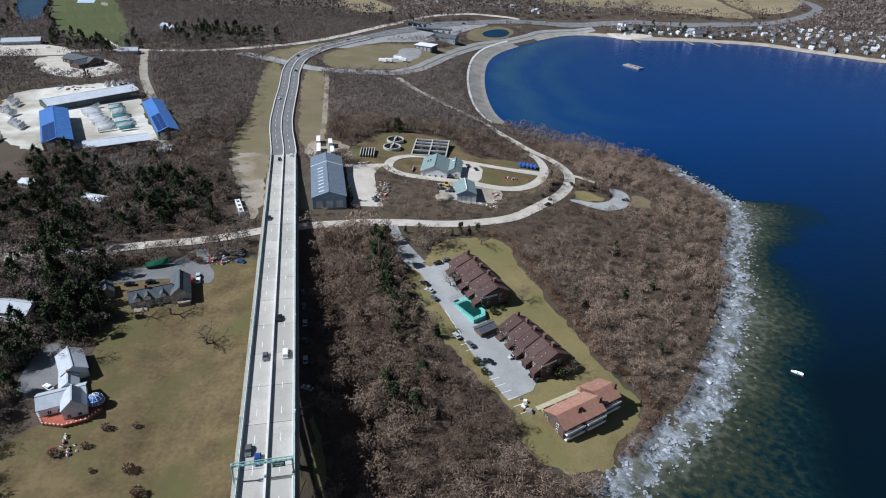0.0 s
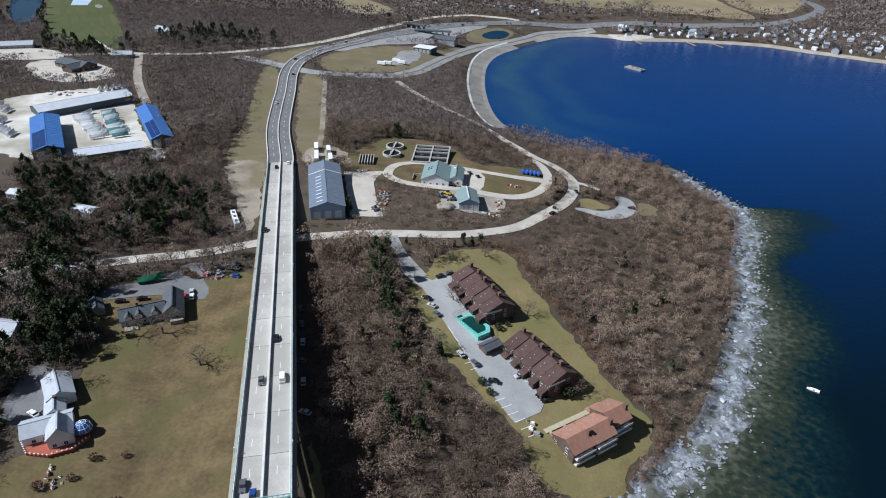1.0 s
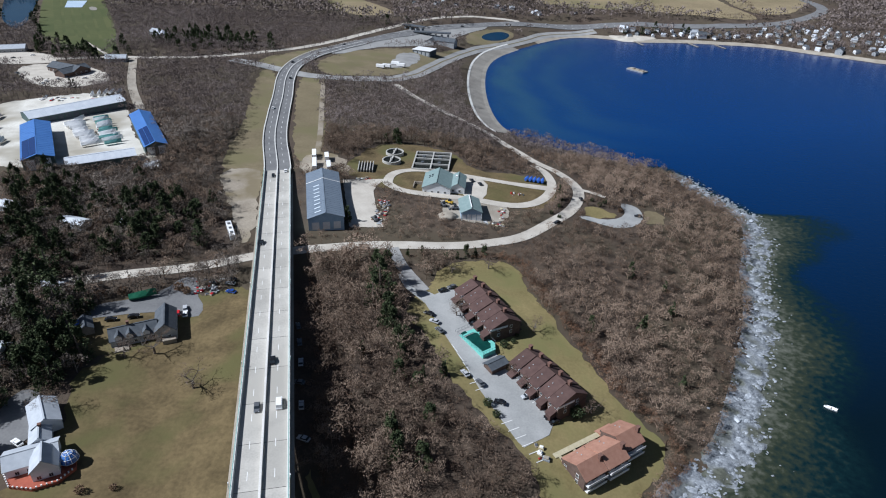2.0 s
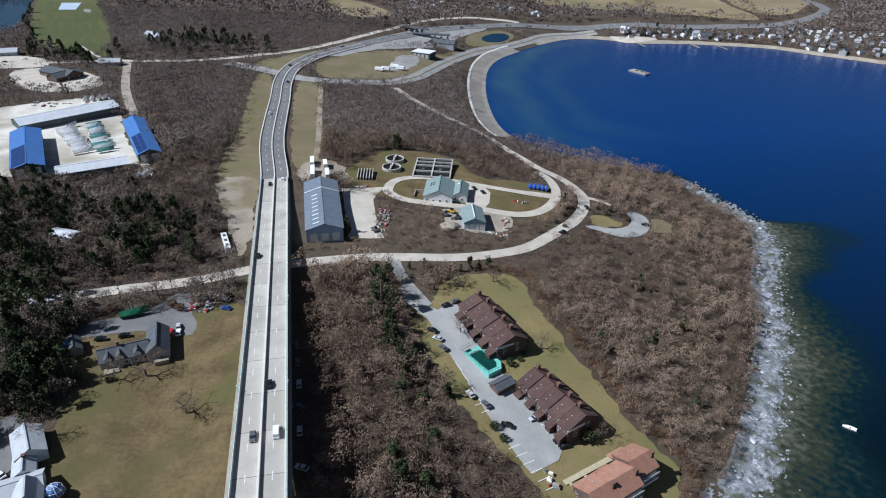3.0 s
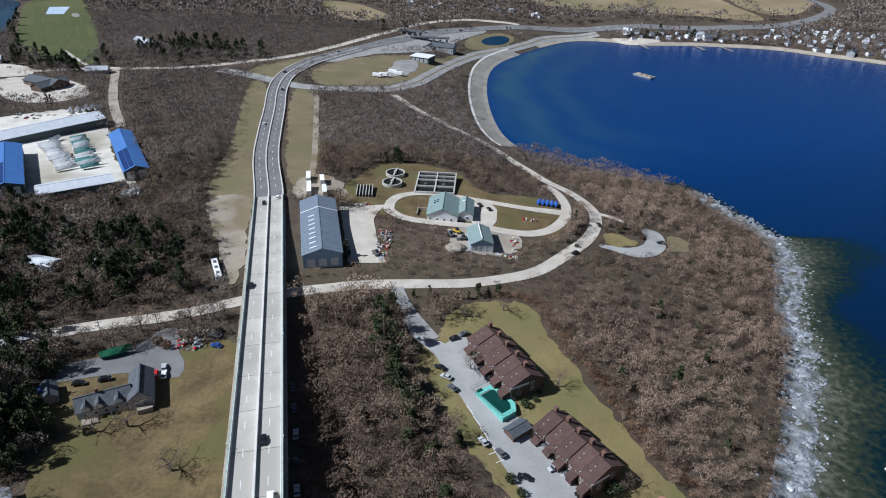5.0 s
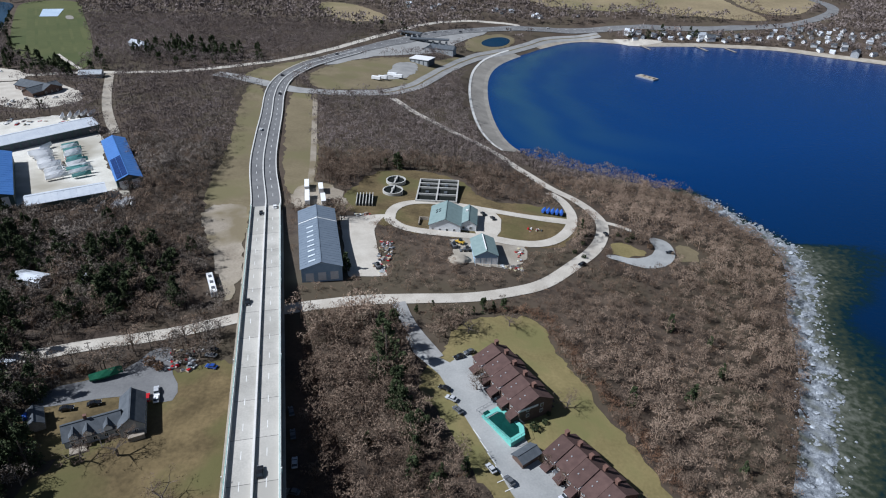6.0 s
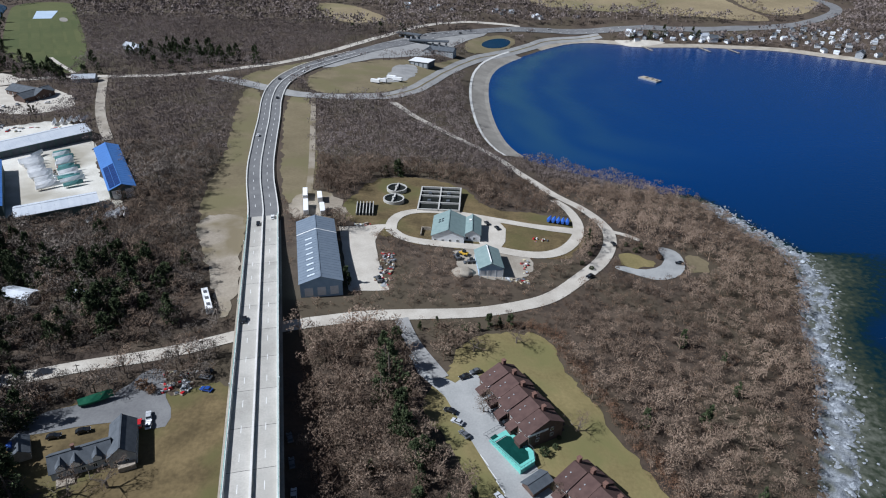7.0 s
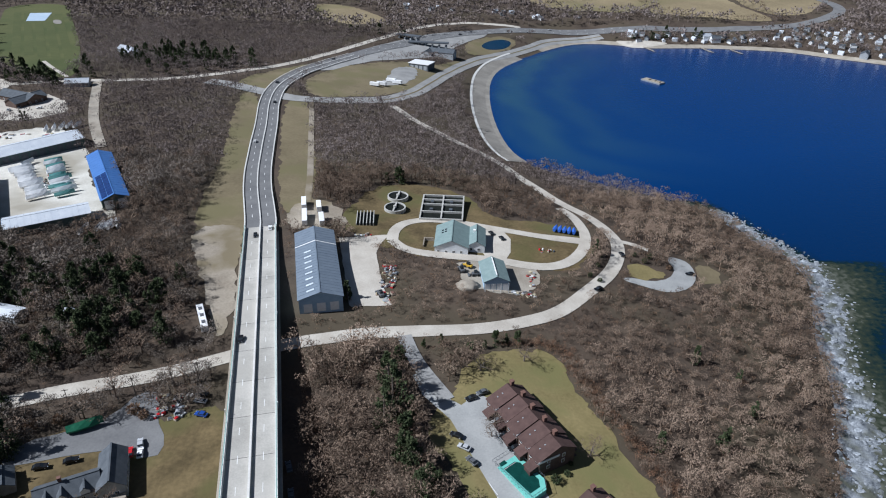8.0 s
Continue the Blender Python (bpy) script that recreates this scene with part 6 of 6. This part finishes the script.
def conifer(label, tall, wide, clumps, peak=0.25, name="conifer"):
    """Tapered trunk and a ragged crown of many short needle sprays."""
    t = tagged(new(name), label, "tree", "conifers")
    bm = bmesh.new()
    tube(bm, (0, 0, -0.6), (0, 0, tall * 0.9), 0.035 * tall, 0.05, 7)
    part("trunk", bm, M["bark"], t)
    v, tone = [], []
    boughs = [(rng.uniform(0, 6.28), rng.uniform(0.12, 0.97), rng.uniform(0.65, 1.12)) for _ in range(26)]
    for _ in range(clumps):
        an, h, k = boughs[rng.integers(len(boughs))]
        rmax = wide / 2 * k * ((1 - h) ** 0.75 + 0.06) * (1.0 if h > peak else 0.55 + 0.45 * h / peak)
        f = math.sqrt(rng.uniform(0.05, 1))
        an += rng.normal(0, 0.28)
        c = np.array([math.cos(an) * rmax * f, math.sin(an) * rmax * f, h * tall + rng.normal(0, 0.035) * tall - 0.10 * rmax * f])
        # the crown's inner shade put into the tone: sprays near the trunk darker
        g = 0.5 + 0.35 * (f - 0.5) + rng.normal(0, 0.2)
        for _ in range(2):
            d = np.array([math.cos(an), math.sin(an), rng.uniform(-0.2, 0.5)]) + rng.normal(size=3) * 0.55
            s = np.cross(d, rng.normal(size=3))
            s *= 0.27 / (np.linalg.norm(s) + 1e-9)
            d *= rng.uniform(0.35, 0.8) / np.linalg.norm(d)
            v += [c - s, c + s, c + d]
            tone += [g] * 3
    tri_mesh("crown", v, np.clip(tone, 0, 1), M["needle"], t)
    return t


def bare_tree(label, tall, spread, name="bare_tree", mname="twig"):
    """A leafless tree: trunk, forking limbs and fine twigs."""
    t = tagged(new(name), label, "tree", "bare trees")
    bm, v = bmesh.new(), []
    tips = [(np.zeros(3), np.array([0, 0, tall * 0.28]), 0.032 * tall)]
    tube(bm, (0, 0, -0.6), (0, 0, tall * 0.28), 0.04 * tall, 0.032 * tall, 7)
    part("trunk", bm, M["bark"], t)
    bm = bmesh.new()
    for level in range(5):
        nxt = []
        for a, b, r in tips:
            for _ in range((6, 3, 3, 3, 3)[level]):
                d = (b - a) / np.linalg.norm(b - a)
                an = rng.uniform(0, 6.28)
                w = np.array([math.cos(an) * spread, math.sin(an) * spread, rng.uniform(0.15, 0.9)])
                d = d * (0.3, 0.8, 0.8, 0.8, 0.7)[level] + w * 0.75
                d *= tall * (0.30, 0.22, 0.16, 0.12, 0.09)[level] * rng.uniform(0.7, 1.2) / np.linalg.norm(d)
                e2 = b + d
                if level < 2:
                    tube(bm, b, e2, r * 0.6, r * 0.35, 4)
                else:
                    s = np.cross(d, rng.normal(size=3))
                    s *= max(0.05, r * 0.7) / (np.linalg.norm(s) + 1e-9)
                    v += [b - s, b + s, e2]
                nxt.append((b, e2, r * 0.5))
        tips = nxt
    part("limb", bm, M["bark"], t)
    tri_mesh("crown", v, rng.uniform(0.0, 0.6, len(v)), M[mname], t)
    return t


def shrub(label, size, material, name="shrub"):
    t = tagged(new(name), label, "shrub", "shrubs")
    bm = bmesh.new()
    for _ in range(4):
        tube(bm, (0, 0, -0.3), (rng.uniform(-0.3, 0.3) * size, rng.uniform(-0.3, 0.3) * size, size * 0.6), 0.05, 0.03, 5)
    part("stem", bm, M["bark"], t)
    v, tone = [], []
    for _ in range(420):
        d = rng.normal(size=3)
        d /= np.linalg.norm(d)
        c = d * np.array([0.5, 0.5, 0.45]) * size * rng.uniform(0.55, 1.0) * (1 + 0.2 * noise.noise(Vector(d) * 2)) + np.array([0, 0, 0.48 * size])
        s = np.cross(d, rng.normal(size=3)) * 0.14
        v += [c - s, c + s, c + (d + rng.normal(size=3) * 0.5) * 0.45]
        tone += [rng.uniform(0.1, 0.8)] * 3
    tri_mesh("leafage", v, tone, M[material], t)
    return t


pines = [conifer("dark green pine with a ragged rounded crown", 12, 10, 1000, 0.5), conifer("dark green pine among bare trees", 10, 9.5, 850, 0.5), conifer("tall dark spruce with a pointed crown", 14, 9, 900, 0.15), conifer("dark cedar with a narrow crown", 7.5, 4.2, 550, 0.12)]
spots = []
pr = random.Random(12)
for cx, cy, rx, ry, cnt, kinds in ((-190, 312, 60, 45, 105, (0, 1)), (-147, 213, 10, 18, 30, (0, 1, 2)), (-172, 250, 20, 24, 24, (0, 1, 2)), (-152, 192, 8, 10, 5, (1, 0)), (-26, 262, 5, 26, 9, (3, 1)), (-12, 225, 10, 16, 5, (1, 3)),
                                   (-40, 470, 10, 4, 6, (1, 3)), (-52, 425, 6, 8, 3, (1,)), (-148, 325, 16, 28, 20, (0, 1)), (-215, 345, 20, 20, 10, (0,)), (-12, 190, 10, 14, 4, (1,)), (-270, 735, 45, 22, 30, (0, 2)),
                                   (-205, 725, 25, 14, 12, (0, 2)), (-345, 652, 30, 6, 10, (0, 1)), (-390, 648, 10, 30, 8, (0,)), (-60, 333, 12, 3, 8, (3,)), (-58, 745, 8, 6, 6, (3, 1)), (-170, 165, 20, 30, 26, (0, 1)), (-315, 552, 16, 3, 10, (3,)),
                                   (-75, 905, 60, 10, 12, (1,)), (320, 985, 80, 6, 16, (1, 2)), (60, 240, 12, 30, 3, (3,)), (105, 270, 20, 40, 6, (3,)), (65, 372, 8, 20, 6, (3,))):
    got = 0
    while got < cnt:
        x, y = pr.gauss(cx, rx * 0.55), pr.gauss(cy, ry * 0.55)
        got += 1
        spots.append((x, y, pr.choice(kinds), pr.uniform(0.8, 1.35)))
free = open_ground(np.array([q[0] for q in spots]), np.array([q[1] for q in spots]), 1.0)
spots = [q for q, k in zip(spots, free) if k]
spots += [
    (-30.4, 271.1, 2, 1.5), (-32.3, 279.3, 2, 1.3), (-23.3, 246.1, 0, 1.15), (-19.9, 235.2, 0, 1.1), (-17.3, 241.2, 1, 0.9), (-33.0, 264.4, 2, 1.2),
    (-18.8, 221.2, 1, 1.0), (-8.2, 181.3, 1, 1.1), (-34.5, 233.1, 3, 0.8), (4.6, 306.0, 3, 0.6), (9.1, 308.4, 1, 0.7), (13.7, 310.0, 3, 0.65),
    (18.3, 309.8, 1, 0.7), (-12.9, 306.3, 3, 0.7), (-20.0, 304.0, 3, 0.6), (-170.4, 252.2, 0, 2.0), (-161.6, 230.2, 0, 1.8), (-147.4, 215.9, 1, 1.7),
    (-162.3, 214.0, 1, 1.3), (-144.4, 224.2, 0, 1.3), (-150.5, 204.4, 1, 1.5), (-161.1, 199.8, 0, 1.2), (-175.2, 266.8, 2, 1.5), (-181.3, 260.9, 0, 1.4),
    (-154.3, 184.1, 1, 1.2), (-148.2, 170.1, 1, 1.2), (-511.4, 873.2, 0, 0.9), (-488.6, 828.4, 1, 1.07), (-467.3, 784.0, 0, 1.25), (-445.3, 754.0, 1, 0.99),
    (-427.1, 725.7, 0, 1.16), (-400.7, 692.7, 1, 0.9), (-390.1, 689.3, 0, 1.07), (-376.0, 678.5, 1, 1.25), (-370.8, 645.9, 0, 0.99), (-361.0, 643.0, 1, 1.16),
    (-353.5, 644.5, 0, 0.9), (-348.2, 650.5, 1, 1.07), (-336.3, 643.0, 0, 1.25), (-328.2, 637.4, 1, 0.99), (-325.7, 689.0, 0, 1.16), (-310.2, 665.9, 1, 0.9),
    (-284.9, 713.4, 0, 1.07), (-270.3, 689.3, 1, 1.25), (-269.3, 711.9, 0, 0.99), (-251.9, 681.4, 1, 1.16), (-253.0, 708.1, 0, 0.9), (-239.3, 693.0, 1, 1.07),
    (-238.9, 720.8, 0, 1.25), (-224.4, 702.5, 1, 0.99), (-219.9, 718.1, 0, 1.16), (-529.7, 827.7, 1, 0.9), (-505.9, 776.0, 0, 1.07), (-476.3, 715.9, 1, 1.25),
]
seen = set()
for x, y, k, s in spots:
    m = at_ground(x, y, pr.uniform(0, 360), -0.1)
    if k not in seen:
        seen.add(k)
        pines[k].matrix_world = m
    else:
        c = copy_thing(pines[k], m)
        c.scale = (s, s, s * pr.uniform(0.9, 1.1))

oak = bare_tree("broad leafless tree alone on the lawn", 12.0, 1.9)
oak.matrix_world = at_ground(-91.5, 203.5, 0)
for x, y, s in ((-112, 221, 0.95), (-122, 218, 0.8), (-109, 277, 1.1), (-126, 260, 0.6), (37.7, 255.4, 0.7), (5.6, 264.9, 0.7), (4, 261, 0.6), (31, 223, 0.6), (27, 230, 0.5), (-135, 190, 0.9), (2, 292, 0.8), (20, 300, 0.8), (56, 214, 0.7), (-48, 170, 0.9)):
    c = copy_thing(oak, at_ground(x, y, pr.uniform(0, 360)))
    c.scale = (s, s, s)
bush = shrub("dense dark evergreen shrub on the grass", 3.2, "needle")
bush.matrix_world = at_ground(15.5, 211.7, 0)
for x, y, s in ((18.6, 206.9, 0.9), (23.9, 244.1, 1.0), (49.8, 211.5, 1.7), (46, 214, 1.1), (28, 247, 0.6), (-1, 305, 1.0), (60, 365, 0.7), (64, 361, 0.7), (66, 375, 0.7), (92, 383, 0.8), (96, 388, 0.9), (88, 388, 0.7), (30, 251, 0.5)):
    c = copy_thing(bush, at_ground(x, y, pr.uniform(0, 360)))
    c.scale = (s, s, s)
red_bush = shrub("rounded brown leafless shrub on the lawn", 3.4, "brush")
red_bush.matrix_world = at_ground(-96, 142.5, 0)
for x, y, s in ((-110, 158, 0.8), (-90, 134, 1.1), (-113, 150, 0.7), (-101, 160, 0.6), (-121, 146, 0.9), (-107, 141, 0.5), (104, 380, 0.8), (-147, 255, 1.2), (-140, 258, 1.1), (-151, 251, 1.2), (-118, 264, 1.2), (-114, 262, 1.0)):
    c = copy_thing(red_bush, at_ground(x, y, pr.uniform(0, 360)))
    c.scale = (s, s, s)

# ---- rocky shore ----
near_shore = SHORELINE[(SHORELINE[:, 1] < 480) & (SHORELINE[:, 1] > -30)]


def ledge_level(x, y):
    return 0.42 + 0.75 * noise.noise((x * 0.11, y * 0.11, 3.1)) + 0.6 * noise.noise((x * 0.38, y * 0.38, 7.7)) + 0.35 * noise.noise((x * 0.9, y * 0.9, 2.2))


def ledge(name, off, width, label):
    c = resample(smooth([tuple(q) for q in sides(near_shore, off)], 1), 1.0)
    across = np.linspace(0.5, -0.5, 19)
    cols = [sides(c, k * width) for k in across]
    verts = [(*col[i], ledge_level(*col[i]) + 0.9 * max(0, across[j] * width + off) / 4 - 1.0 * max(0, -across[j] - 0.05) * 2) for i in range(len(c)) for j, col in enumerate(cols)]
    faces = [(i * 19 + j, i * 19 + j + 1, i * 19 + j + 20, i * 19 + j + 19) for i in range(len(c) - 1) for j in range(18)]
    return tagged(put_mesh(name, verts, faces, M["ledge"]), label, "shore", "", "structure")


M["ledge"] = mat("wet_ledge_rock", (0.07, 0.08, 0.092), (0.38, 0.405, 0.44), 0.4, 0.75, 0.35, 5, c=(0.09, 0.095, 0.075), cscale=0.10)
rock_shore = ledge("rock_shore", -5.0, 19, "broken pale grey ledges and boulders at the waterline")
stones = []
for k in range(6):
    bm = bmesh.new()
    bmesh.ops.create_icosphere(bm, subdivisions=1, radius=1)
    for q in bm.verts:
        q.co *= 1 + 0.45 * noise.noise(q.co * 1.4 + Vector((k * 7, 0, 0)))
        q.co.z *= 0.42
    me = bpy.data.meshes.new("rock")
    bm.to_mesh(me)
    bm.free()
    me.materials.append(M["rock"])
    stones.append(me)
arc = resample(near_shore, 1.0)
nrm = sides(arc, 1.0) - arc
rr = random.Random(21)
for i in range(290):
    k = rr.randrange(len(arc))
    d = rr.gauss(-3.5, 3.4)
    q = arc[k] + nrm[k] * d
    s = rr.uniform(0.6, 1.5) * (1.15 if d > -8 else 0.6)
    ob = new("rock", stones[i % 6])
    ob.matrix_world = pose(q[0], q[1], 0.1 + 0.25 * s, rr.uniform(-15, 15), rr.uniform(-15, 15), rr.uniform(0, 360)) @ Matrix.Diagonal((s * rr.uniform(0.8, 1.5), s, s * rr.uniform(0.5, 1.0), 1))
    ob.parent = rock_shore
bm0 = [np.array([v.co[:] for v in me.vertices]) for me in stones]
f0 = [np.array([p.vertices[:] for p in me.polygons]) for me in stones]
vs, fs, count = [], [], 0
for i in range(4300):
    k = rr.randrange(len(arc))
    d = rr.gauss(-4.5, 4.6) if i < 3600 else -rr.uniform(8, 34)
    q = arc[k] + nrm[k] * d
    s = (rr.uniform(0.2, 0.8) if i < 3600 else rr.uniform(0.12, 0.34)) * (1.0 if d > -18 else 0.8)
    a = rr.uniform(0, 6.28)
    v = bm0[i % 6] * np.array([s * rr.uniform(0.8, 1.6), s, s * rr.uniform(0.5, 0.9)])
    v = np.stack([v[:, 0] * math.cos(a) - v[:, 1] * math.sin(a) + q[0], v[:, 0] * math.sin(a) + v[:, 1] * math.cos(a) + q[1], v[:, 2] + (0.25 if i < 3600 else -0.05) + max(0, d) * 0.25], 1)
    vs.append(v)
    fs.append(f0[i % 6] + count)
    count += len(v)
tagged(put_mesh("shore_stones", np.concatenate(vs), np.concatenate(fs), M["rock"], rock_shore), "", "", "", "stuff")
